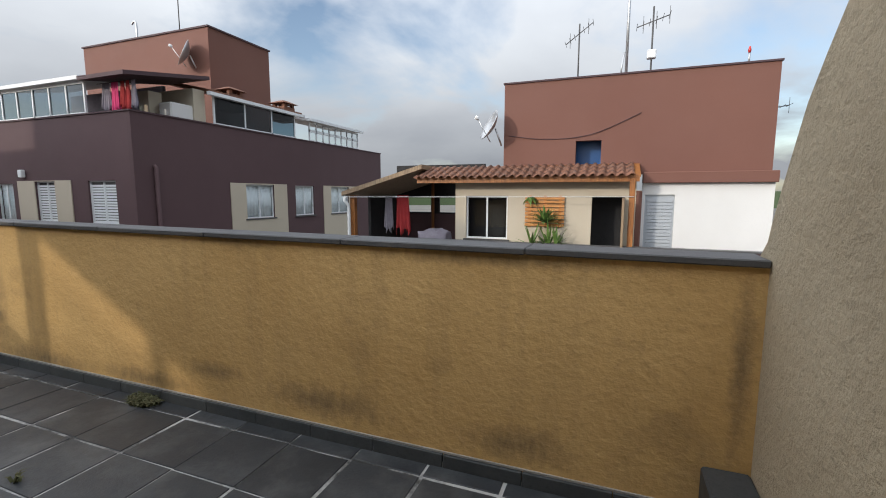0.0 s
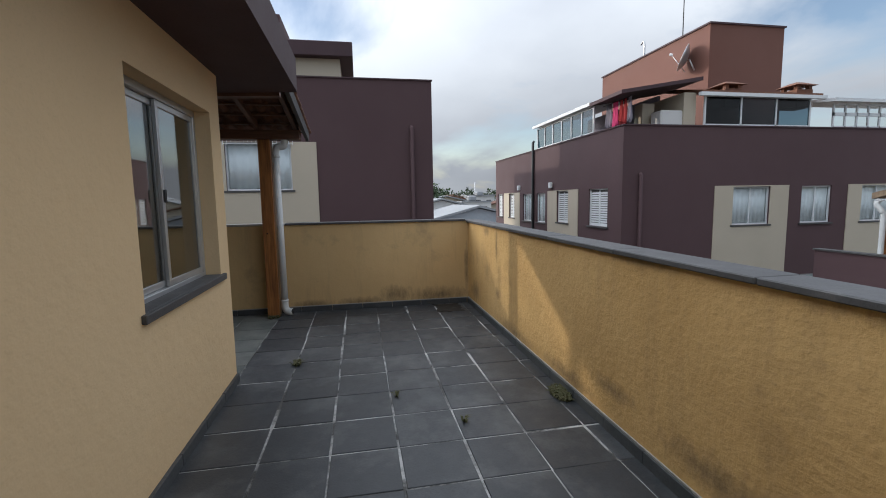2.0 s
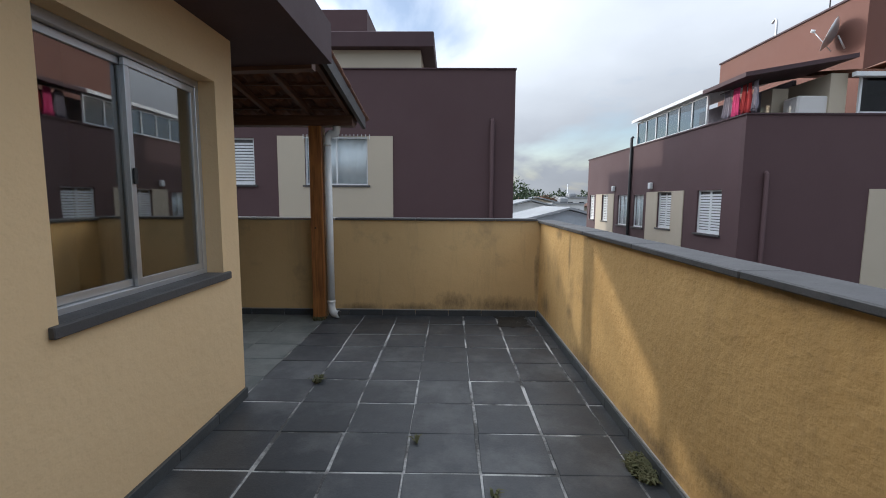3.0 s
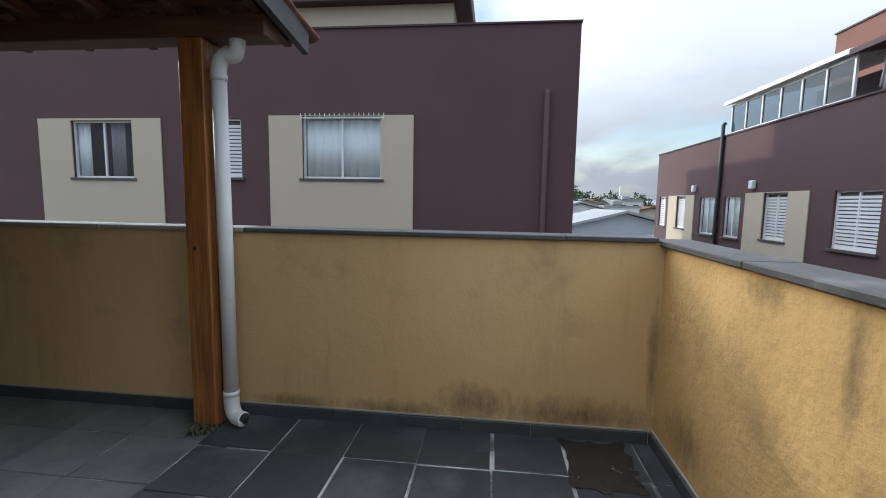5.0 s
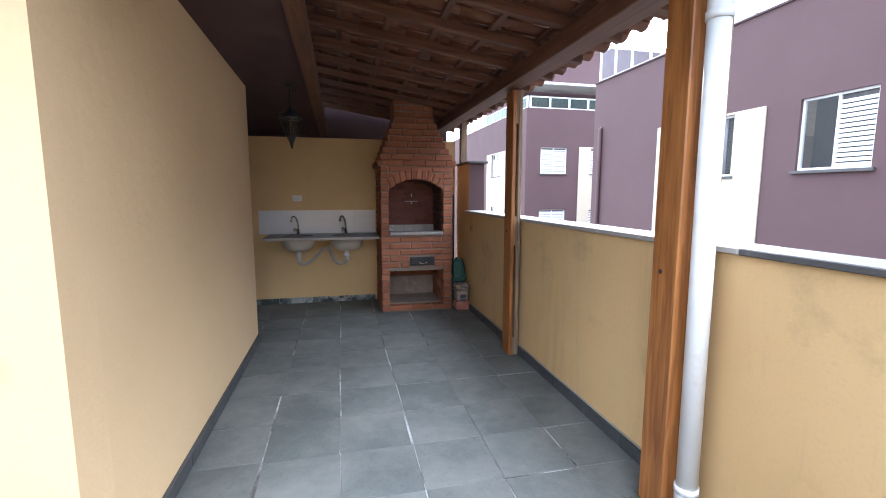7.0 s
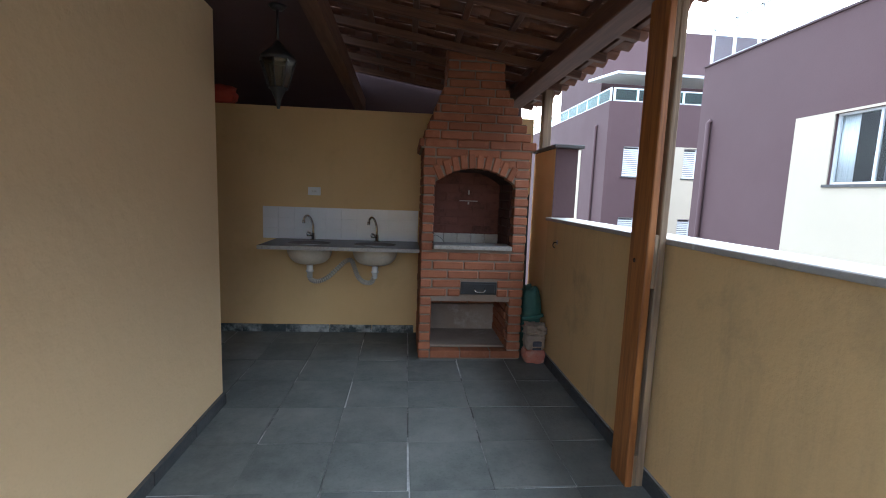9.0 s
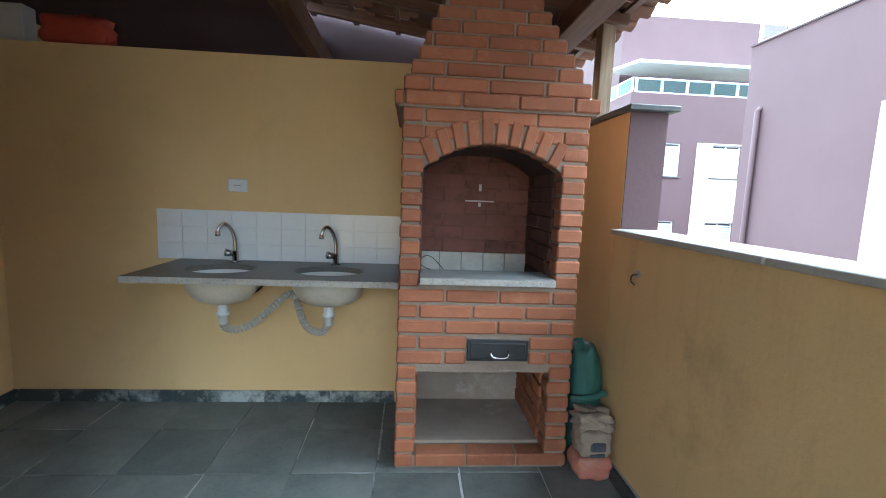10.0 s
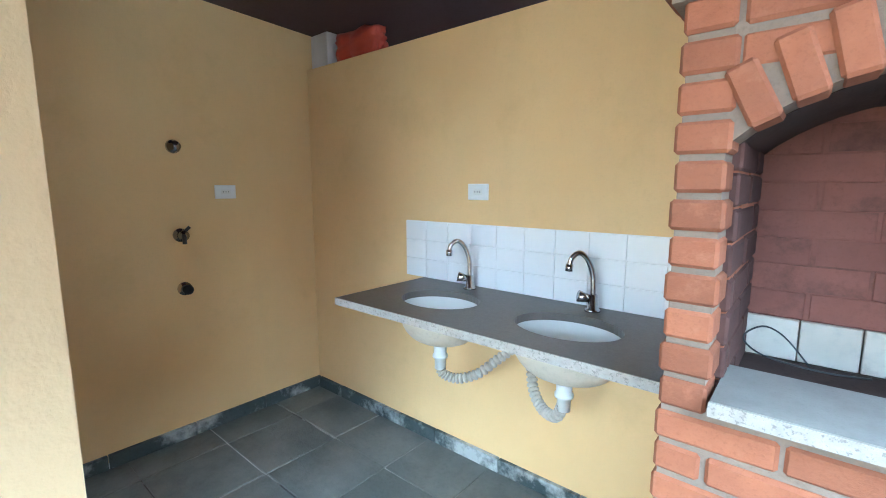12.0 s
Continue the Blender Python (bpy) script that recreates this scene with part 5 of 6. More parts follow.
def dish(x, y, z, face, size, label):
    d = tagged(empty("satellite_dish", x, y, z), label, "satellite dish", "satellite dishes")
    bm = bmesh.new()
    m = look((x, y, z), Vector((x, y, z)) - Vector(face))
    rings = []
    for i in range(7):
        r = size * i / 6
        rings.append([bm.verts.new(m @ Vector((r * math.cos(2 * math.pi * k / 20), r * math.sin(2 * math.pi * k / 20), 0.35 * r * r / size))) for k in range(20)] if i else [bm.verts.new(m @ Vector((0, 0, 0)))])
    for k in range(20):
        bm.faces.new([rings[0][0], rings[1][k], rings[1][(k + 1) % 20]])
    for r0, r1 in zip(rings[1:], rings[2:]):
        for k in range(20):
            bm.faces.new([r0[k], r0[(k + 1) % 20], r1[(k + 1) % 20], r1[k]])
    ob = solid("reflector", bm, "aluminium", d, True)
    mod = ob.modifiers.new("thick", "SOLIDIFY")
    mod.thickness = 0.012
    f = Vector(face).normalized()
    c = Vector((x, y, z))
    tube("feed_arm", [c + Vector((0, 0, -size)) + f * 0.1, c + f * size * 1.2], 0.014, "aluminium", d, 6)
    tube("feed_horn", [c + f * size * 1.12, c + f * size * 1.35], 0.05, "whitemetal", d, 8)
    tube("bracket", [c - f * 0.05, c - f * 0.25 + Vector((0, 0, -0.35))], 0.025, "aluminium", d, 6)
    return d


# west block, close by
bw = building("plum apartment block with cream window panels and roof terrace", -16, -4)
BXP = -12.0
facade("wall", bw, "x", BXP, 1, -11.70, 2.47, GROUND, 4.70, "plum",
       [(-2.89, -1.27, 1.82, 3.05, "curtain"), (-5.34, -4.20, 1.82, 3.01, "half"), (-8.04, -6.62, 1.78, 2.98, "part")],
       [(-3.59, -0.625, 3.06), (-8.82, -5.96, 3.02)])
box("wall", -24, BXP - 0.141, 2.33, 2.47, GROUND, 4.70, "plum", bw)
box("wall", -24, BXP - 0.141, -11.70, -11.56, GROUND, 4.70, "plum", bw)
box("roof_deck", -24, BXP - 0.141, -11.56, 2.33, 3.4, 3.6, "cement", bw)
boxes("parapet_cap", [(BXP - 0.17, BXP + 0.03, -11.72, 2.49, 4.701, 4.735), (-24, BXP - 0.171, 2.31, 2.49, 4.701, 4.735)], "plumslab", bw)
drain(bw, "x", BXP + 0.06, 1.90, GROUND, 3.48)
drain(bw, "x", BXP + 0.06, -11.27, GROUND, 3.36)
# its roof room with overhanging slab
boxes("roof_room", [(-18, -12.6, -3.9, 0.05, 3.6, 5.36)], "panel", bw)
box("roof_slab", -18.4, -12.35, -4.4, 0.40, 5.361, 5.75, "plumslab", bw, 0.02)
box("roof_tower", -22, -15.6, -6.8, -1.9, 3.6, 7.6, "plum", bw)
rails(bw, "x", BXP - 0.08, -11.6, -4.9, 4.736, 5.62, 9, "whitemetal", "glass")
boxes("terrace_furniture", [(-12.9, -12.5, -7.6, -7.1, 4.2, 5.25), (-12.8, -12.5, -9.6, -8.9, 4.2, 5.1)], "white", bw, 0.03)
boxes("window_guard", [(BXP + 0.026, BXP + 0.036, -2.92 + k * 0.1, -2.908 + k * 0.1, 2.97, 3.10) for k in range(18)] + [(BXP + 0.026, BXP + 0.04, -2.92, -1.22, 3.0, 3.015)], "whitemetal", bw)

# south block beyond it
be = building("plum apartment block with green glass balconies", -18, -25)
EXP, EYP = -12.48, -18.0
facade("wall", be, "y", EYP, 1, -24, EXP - 0.14, GROUND, 5.20, "plum",
       [(-14.5, -13.2, 2.33, 3.5, "shutter"), (-16.8, -15.7, 2.33, 3.5, "shutter")], [(-17.4, -15.1, 3.55)])
facade("wall", be, "x", EXP, 1, -34, EYP, GROUND, 5.20, "plum", [(-22.6, -21.2, 2.33, 3.5, "glass")], [(-23.4, -20.5, 3.55)])
box("roof_deck", -24, EXP - 0.141, -34, EYP - 0.141, 4.1, 4.3, "cement", be)
drain(be, "x", EXP + 0.06, -19.0, GROUND, 4.4)
rails(be, "y", EYP - 0.07, -24, EXP - 0.2, 5.201, 5.72, 12, "whitemetal", "greenglass", 0.08)
rails(be, "x", EXP - 0.07, -34, EYP - 0.1, 5.201, 5.72, 14, "whitemetal", "greenglass", 0.08)
box("roof_tower", -22, -13.6, -27, -21.5, 4.5, 9.2, "plum", be)
bm = bmesh.new()
vs = box_into(bm, -21, -12.9, -21.4, -18.4, 6.35, 6.45)
for v in vs:
    v.co.z += (v.co.y + 18.4) * -0.12
solid("awning", bm, "whitemetal", be)

# north-west block
bc = building("plum apartment block with glazed roof terrace and stair tower coloured sunlit brown", -17, 14)
CXP, CYP = -11.35, 7.85
facade("wall", bc, "x", CXP, 1, CYP, 20.8, GROUND, 3.5, "plum",
       [(11.53, 12.86, 0.58, 1.74, "curtain"), (14.03, 15.17, 0.58, 1.74, "curtain"), (16.32, 17.71, 0.58, 1.74, "curtain")],
       [(10.89, 13.53, 1.77), (15.79, 18.35, 1.77)])
facade("wall", bc, "y", CYP, -1, -23.3, CXP - 0.14, GROUND, 3.5, "plum",
       [(-13.24, -12.10, 0.58, 1.76, "shutter"), (-15.62, -14.66, 0.58, 1.76, "shutter"), (-17.60, -16.72, 0.5, 1.70, "curtain"), (-19.2, -18.2, 0.5, 1.70, "curtain"), (-21.1, -20.3, 0.58, 1.76, "shutter"), (-22.9, -22.2, 0.58, 1.76, "shutter")],
       [(-16.45, -13.94, 1.78), (-21.9, -19.6, 1.78)])
box("roof_deck", -23.3, CXP - 0.141, CYP + 0.141, 20.8, 2.3, 2.5, "cement", bc)
boxes("wall", [(-23.3, CXP - 0.141, 20.66, 20.8, GROUND, 3.5), (-23.3, -23.16, CYP + 0.141, 20.65, GROUND, 3.5)], "brown", bc)
boxes("parapet_cap", [(CXP - 0.17, CXP + 0.03, CYP - 0.03, 20.82, 3.501, 3.54), (-23.33, CXP - 0.171, CYP - 0.03, CYP + 0.17, 3.501, 3.54)], "plumslab", bc)
drain(bc, "y", CYP - 0.06, -17.9, GROUND, 3.9, "black")
drain(bc, "x", CXP + 0.06, 8.4, GROUND, 2.15)
for ux in (-16.1, -19.6):
    box("wall_light", ux - 0.09, ux + 0.09, CYP - 0.12, CYP - 0.005, 1.88, 2.1, "whitemetal", bc, 0.02)
# plum paint too, but brown puts the sunlight into the tower's colour
box("stair_tower", -21.5, -14.3, 13.05, 16.2, 2.5, 7.62, "brown", bc)
boxes("tower_cap", [(-21.55, -14.25, 13.0, 16.25, 7.621, 7.68)], "plumslab", bc)
rails(bc, "y", CYP + 0.08, -17.7, -13.15, 3.54, 4.38, 6)
rails(bc, "x", CXP - 0.08, 10.5, 14.2, 3.54, 4.42, 3)
rails(bc, "x", CXP - 0.08, 15.1, 18.7, 3.54, 4.28, 8, "whitemetal", "glass")
rails(bc, "x", CXP - 0.08, 15.1, 18.7, 3.9, 4.0, 8, "whitemetal", "glass")
def pitched(x0, x1, y0, y1, zlow, zhigh, axis, material, name="terrace_roof", t=0.1):
    bm = bmesh.new()
    for v in box_into(bm, x0, x1, y0, y1, 0, t):
        f = (v.co.x - x0) / (x1 - x0) if axis == "x" else (v.co.y - y0) / (y1 - y0)
        v.co.z += zlow + (zhigh - zlow) * f
    return solid(name, bm, material, bc)
pitched(-17.9, -13.1, CYP - 0.1, 10.3, 4.40, 4.95, "y", "whitemetal")
pitched(-13.09, -11.3, CYP - 0.12, 10.3, 4.36, 4.8, "y", "plumslab")
pitched(-11.29, -14.2, 10.3, 14.5, 4.43, 5.1, "x", "clay")
pitched(-11.2, -13.0, 14.9, 18.9, 4.30, 4.5, "x", "whitemetal")
boxes("roof_edge", [(CXP + 0.01, CXP + 0.13, 10.2, 14.6, 4.36, 4.46)], "whitemetal", bc)
boxes("terrace_wall", [(-13.3, -11.55, 9.9, 10.3, 2.5, 4.5), (-12.6, -12.2, 9.0, 9.4, 2.5, 4.3)], "panel", bc)
box("terrace_back", -17.9, -13.3, 10.3, 10.4, 2.5, 4.8, "greycloth", bc)
box("gas_box", -12.1, -11.6, 9.2, 10.2, 2.5, 4.0, "white", bc, 0.04)
for (cx, cy) in ((-12.2, 11.9), (-12.0, 14.3)):
    boxes("chimney", [(cx - 0.3, cx + 0.3, cy - 0.3, cy + 0.3, 4.2, 4.75)], "clay", bc, 0.01)
    boxes("chimney_legs", [(cx + a_ - 0.06, cx + a_ + 0.06, cy + b_ - 0.06, cy + b_ + 0.06, 4.751, 4.87) for a_ in (-0.22, 0.22) for b_ in (-0.22, 0.22)], "clay", bc)
    bm = bmesh.new()
    r0 = [bm.verts.new((cx + a_, cy + b_, 4.871)) for a_, b_ in ((-0.4, -0.4), (0.4, -0.4), (0.4, 0.4), (-0.4, 0.4))]
    r1 = [bm.verts.new((cx + a_, cy + b_, 5.0)) for a_, b_ in ((-0.12, -0.12), (0.12, -0.12), (0.12, 0.12), (-0.12, 0.12))]
    bm.faces.new(r0), bm.faces.new(r1)
    for k in range(4):
        bm.faces.new([r0[k], r0[(k + 1) % 4], r1[(k + 1) % 4], r1[k]])
    solid("chimney_cap", bm, "clay", bc)


def cloth(x0, x1, y, z0, z1, material, label, seed):
    bm, n_, prev = bmesh.new(), 14, None
    for i in range(n_ + 1):
        u = i / n_
        cur = []
        for j in range(9):
            v_ = j / 8
            xx = x0 + (x1 - x0) * (u * (0.75 + 0.25 * v_) + 0.12 * (1 - v_))
            cur.append(bm.verts.new((xx, y + 0.06 * math.sin(i * 1.7 + seed) * v_, z1 - (z1 - z0) * v_ * (0.9 + 0.1 * math.sin(seed + i)))))
        if prev:
            for j in range(8):
                bm.faces.new([prev[j], cur[j], cur[j + 1], prev[j + 1]])
        prev = cur
    ob = solid("hanging_clothes", bm, material, None, True)
    mod = ob.modifiers.new("thick", "SOLIDIFY")
    mod.thickness = 0.01
    return tagged(ob, label, "clothes", "washing on the line")


box("clothes_line", -13.05, -11.45, CYP + 0.335, CYP + 0.345, 4.345, 4.36, "black", bc)
for x0, x1, z0, m_, lb in ((-12.85, -12.5, 3.55, "greycloth", "grey cloth hung on the terrace line"), (-12.5, -12.15, 3.5, "pink", "bright pink cloth hung on the terrace line"), (-12.1, -11.95, 3.6, "redcloth", "dark red cloth hung on the terrace line"), (-11.9, -11.75, 3.5, "redcloth", "red cloth hung on the terrace line"), (-11.7, -11.5, 3.6, "greycloth", "grey cloth hung by the terrace corner")):
    cloth(x0, x1, CYP + 0.34, z0, 4.35, m_, lb, x0 * 7)
antenna(-16.4, 13.6, 7.68, 2.6, 4, "thin television antenna on the stair tower roof", 0.3)
tagged(tube("vent_pipe", bend([(-18.6, 13.4, 7.68), (-18.6, 13.4, 8.35), (-18.7, 13.4, 8.5), (-18.85, 13.4, 8.4)], 4), 0.04, "aluminium", None, 8), "bent metal vent pipe on the tower roof", "pipe")
dish(-15.0, 12.75, 6.6, (-0.6, -0.75, 0.4), 0.5, "pale satellite dish bolted to the stair tower")

# north house with tiled porch, and its brown tower
bd = tagged(empty("tower_house", 0.3, 13.5, GROUND), "brown tower over a white terrace house", "house", kind="structure")
DY = 11.5
wall("tower_wall", "y", DY + 0.3, DY + 0.5, -2.63, 3.42, 1.9, 4.27, "brown", [(-0.78, -0.17, 2.1, 2.75)], bd)
boxes("tower_wall", [(-2.63, -2.45, DY + 0.501, DY + 6, 1.9, 4.27), (3.25, 3.42, DY + 0.501, DY + 6, 1.9, 4.27)], "brown", bd)
box("tower_roof", -2.66, 3.45, DY + 0.27, DY + 6, 4.271, 4.31, "plumslab", bd)
box("water_tank", -1.2, 0.6, DY + 0.8, DY + 2.2, 2.05, 3.4, "bluetank", bd, 0.15)
box("roof_band", 0.80, 3.45, DY - 0.12, DY + 0.3, 1.68, 1.93, "brown", bd, 0.01)
wall("house_wall", "y", DY, DY + 0.16, 0.80, 3.42, GROUND, 1.68, "white", [(0.87, 1.50, -0.7, 1.41)], bd)
boxes("louvre_door", [(0.87, 1.50, DY + 0.05, DY + 0.07, -0.7, 1.41)] + [(0.92, 1.45, DY + 0.03 - 0.012 * (k % 2), DY + 0.0499, -0.6 + k * 0.08, -0.535 + k * 0.08) for k in range(24)], "greydoor", bd)
wall("porch_wall", "y", DY - 0.3, DY - 0.14, -3.78, 0.66, GROUND, 1.9, "panel", [(-3.48, -2.36, 0.25, 1.37), (-0.31, 0.42, -0.75, 1.36)], bd)
far_window(bd, "y", DY - 0.3, -1, -3.48, -2.36, 0.25, 1.37, "dark")
# near-black sheet paints the shade inside the doorway
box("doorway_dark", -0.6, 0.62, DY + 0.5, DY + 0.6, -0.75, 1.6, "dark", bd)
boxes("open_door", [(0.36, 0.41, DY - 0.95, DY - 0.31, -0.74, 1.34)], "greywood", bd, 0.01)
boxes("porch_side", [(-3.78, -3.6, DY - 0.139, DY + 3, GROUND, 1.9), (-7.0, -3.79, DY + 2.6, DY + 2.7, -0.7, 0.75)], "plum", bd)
# near-black walls put the porch's inner shade into their colour
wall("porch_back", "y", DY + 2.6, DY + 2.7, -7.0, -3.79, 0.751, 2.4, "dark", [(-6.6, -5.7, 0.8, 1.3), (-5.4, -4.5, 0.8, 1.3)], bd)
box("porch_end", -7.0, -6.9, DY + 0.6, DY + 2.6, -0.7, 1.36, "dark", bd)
boxes("porch_posts", [(-6.95, -6.8, DY - 0.5, DY - 0.35, -0.7, 1.38), (0.5, 0.62, DY - 0.75, DY - 0.63, -0.7, 1.75), (-5.6, -5.52, DY + 2.4, DY + 2.48, -0.7, 1.9), (-4.6, -4.52, DY + 2.4, DY + 2.48, -0.7, 1.9)], "wood", bd, 0.01)
box("terrace_base", -7.2, 0.66, DY - 0.6, DY + 3, GROUND, -0.75, "white", bd)
wall("terrace_parapet", "y", DY - 0.8, DY - 0.65, -8.1, 3.5, GROUND, 0.20, "plum", (), bd)
box("parapet_cap", -8.13, 3.5, DY - 0.83, DY - 0.62, 0.201, 0.235, "coping", bd)
box("column", 0.64, 0.79, DY - 0.3, DY - 0.1, -0.7, 1.5, "brown", bd, 0.03)
boxes("eave_beam", [(-4.72, 0.7, DY - 0.72, DY - 0.64, 1.70, 1.80)], "wood", bd)
tube("gutter_pipe", bend([(-7.0, DY - 0.62, 1.35), (-7.03, DY - 0.66, 1.25), (-6.95, DY - 0.62, 1.1), (-6.93, DY - 0.60, 0.9), (-6.93, DY - 0.60, -0.6)], 4), 0.05, "pvc", bd, 8)
# lean-to on the west: slanting boards under tiles
bm = bmesh.new()
for v in box_into(bm, -7.1, -4.6, DY - 0.7, DY + 2.7, 0, 0.12):
    v.co.z += 1.36 + (v.co.x + 7.1) * 0.285
solid("lean_to_roof", bm, "greywood", bd)
bm = bmesh.new()
for v in box_into(bm, -4.75, 0.72, DY - 0.74, DY + 0.3, 0, 0.05):
    v.co.z += 1.80 + (v.co.y - DY + 0.74) * 0.30
solid("roof_boards", bm, "wood", bd)
tagged(boxes("pallet_trellis", [(-1.9, -0.94, DY - 0.36, DY - 0.335, 0.62 + k * 0.095, 0.69 + k * 0.095) for k in range(8)] + [(xx, xx + 0.07, DY - 0.334, DY - 0.302, 0.6, 1.38) for xx in (-1.82, -1.45, -1.08)], "palette"), "orange wooden pallet hung on the white wall", "trellis")
def blades(name, cx, cy, cz, n_, length, droop, label, material="leaf"):
    bm = bmesh.new()
    for k in range(n_):
        az, el = random.uniform(0, 6.28), random.uniform(0.15, 1.4)
        d = Vector((math.cos(az) * math.cos(el), math.sin(az) * math.cos(el), math.sin(el)))
        side = d.cross(Vector((0, 0, 1))).normalized() * 0.035
        L, prev = length * random.uniform(0.7, 1.1), None
        for i in range(5):
            t = i / 4
            p = Vector((cx, cy, cz)) + d * L * t - Vector((0, 0, droop * L * t * t))
            w = side * (1 - t ** 2 * 0.95)
            cur = [bm.verts.new(p - w), bm.verts.new(p + w)]
            if prev:
                bm.faces.new([prev[0], prev[1], cur[1], cur[0]])
            prev = cur
    ob = solid(name, bm, material)
    return tagged(ob, label, "plant")
blades("agave_plant", -1.37, DY - 0.62, 0.72, 60, 0.62, 0.30, "spiky green agave plant in front of the pallet")
blades("hanging_plant", -1.75, DY - 0.42, 1.3, 60, 0.24, 0.9, "dark trailing plant on top of the pallet")
for dx, hh in ((-0.3, 0.85), (0.1, 0.9), (0.3, 0.8)):
    blades("yucca_plant", -1.37 + dx, DY - 0.62, 0.12, 16, hh, 0.2, "long leaved green plant standing behind the parapet")
cloth(-5.85, -5.35, DY + 0.2, 0.2, 1.38, "redcloth", "red towel hung in the neighbour's porch", 2.0)
cloth(-6.2, -5.9, DY + 0.2, 0.25, 1.3, "greycloth", "grey towel hung in the neighbour's porch", 5.0)
lump("porch_clutter", -4.6, DY + 0.3, -0.74, 0.5, 0.3, 1.15, "greycloth", "grey heap of covered things in the neighbour's porch", "furniture", 0.2, 4)
tagged(tube("washing_wire", [(-7.0, DY - 0.75, 1.33), (0.6, DY - 0.78, 1.36)], 0.008, "whitemetal", None, 5), "thin washing wire under the porch eaves", "wire")
dish(-2.85, DY + 0.05, 3.15, (-0.75, -0.5, 0.45), 0.42, "grey satellite dish on the brown tower's corner")
tagged(tube("cable", bend([(-2.5, DY + 0.28, 2.95), (-1.5, DY + 0.28, 2.82), (-0.4, DY + 0.28, 2.9), (0.7, DY + 0.28, 3.35)], 6), 0.009, "plumslab", None, 5), "thin cable drooping across the brown tower wall", "cable")
tagged(tube("mast_pole", [(0.32, DY + 0.9, 4.31), (0.32, DY + 0.9, 7.4)], 0.035, "aluminium", None, 8), "tall metal mast on the tower roof", "mast")
tagged(tube("mast_pole", [(0.18, DY + 0.9, 4.31), (0.26, DY + 0.9, 4.95)], 0.02, "aluminium", None, 8), "short metal pole on the tower roof", "mast")
antenna(0.86, DY + 0.5, 3.6, 2.2, 6, "television antenna with amplifier box on the tower wall", 0.1)
tagged(box("antenna_box", 0.76, 0.96, DY + 0.42, DY + 0.58, 4.62, 4.82, "whitemetal", None, 0.02), "white amplifier box on the antenna mast", "box")
antenna(-0.9, DY + 1.6, 4.31, 1.7, 7, "long television antenna on the tower roof", 0.25)
antenna(3.9, DY + 2.5, 1.0, 3.1, 6, "television antenna behind the tower", 0.05)
wl_ = tagged(empty("warning_lamp", 2.85, DY + 0.5, 4.31), "red warning lamp on a short pole", "lamp")
tube("pole", [(2.85, DY + 0.5, 4.31), (2.85, DY + 0.5, 4.55)], 0.02, "aluminium", wl_, 6)
tube("globe", [(2.85, DY + 0.5, 4.55), (2.85, DY + 0.5, 4.6), (2.85, DY + 0.5, 4.68)], 0.05, "redlamp", wl_, 10, [0.025, 0.035, 0.015])


# ---- distance: low houses and trees ----
def far_house(x, y, w, d, top, roofm, wallm, flat=False, z=GROUND):
    """A house w wide along y and d deep along x, its gable towards the terrace; top is the eaves' height."""
    hs = tagged(empty("far_house", x, y, z), "small pale house with low roof in the distance", "house", "far houses", kind="structure")
    n_ = max(int(w / 2.6), 2)
    wins = [(y - w / 2 + (k + 0.25) * w / n_, y - w / 2 + (k + 0.72) * w / n_, top - 2.0, top - 0.8) for k in range(n_) if (k + int(x)) % 3]
    wall("wall", "x", x + d / 2 - 0.3, x + d / 2, y - w / 2, y + w / 2, z, top, wallm, wins, hs)
    box("wall", x - d / 2, x + d / 2 - 0.31, y - w / 2, y + w / 2, z, top, "fibre" if flat else wallm, hs)
    for a_, b_, c_, d_ in wins:
        # near-black box paints the unlit room in the opening
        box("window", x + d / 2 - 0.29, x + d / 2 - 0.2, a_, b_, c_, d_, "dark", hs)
    if flat:
        boxes("roof", [(x - d / 2 - 0.2, x + d / 2 + 0.2, y - w / 2 - 0.2, y + w / 2 + 0.2, top + 0.001, top + 0.25)], roofm, hs)
        box("water_tank", x - 0.8, x + 0.8, y - 0.8, y + 0.8, top + 0.251, top + 1.2, "fibre", hs, 0.2)
        return
    bm = bmesh.new()
    e, rise_ = 0.5, w * 0.13
    for xx, sgn in ((x - d / 2 - e, 1), (x + d / 2 + e, 1)):
        for q, zz in ((y - w / 2 - e, top - 0.1), (y, top + rise_), (y + w / 2 + e, top - 0.1)):
            bm.verts.new((xx, q, zz)), bm.verts.new((xx, q, zz + 0.22))
    v = list(bm.verts)
    for i, j in ((0, 2), (2, 4)):
        bm.faces.new([v[i], v[j], v[j + 6], v[i + 6]]), bm.faces.new([v[i + 1], v[j + 1], v[j + 7], v[i + 7]])
        bm.faces.new([v[i], v[i + 1], v[j + 1], v[j]]), bm.faces.new([v[i + 6], v[i + 7], v[j + 7], v[j + 6]])
    bm.faces.new([v[0], v[1], v[7], v[6]]), bm.faces.new([v[4], v[5], v[11], v[10]])
    solid("roof", bm, roofm, hs)
    bm = bmesh.new()
    g_ = [bm.verts.new((xx, q, zz)) for xx in (x + d / 2 - 0.3, x + d / 2 - 0.02) for q, zz in ((y - w / 2, top + 0.001), (y + w / 2, top + 0.001), (y, top + rise_ - 0.1))]
    bm.faces.new(g_[:3]), bm.faces.new(g_[3:])
    for i in range(3):
        bm.faces.new([g_[i], g_[(i + 1) % 3], g_[(i + 1) % 3 + 3], g_[i + 3]])
    solid("gable", bm, wallm, hs)


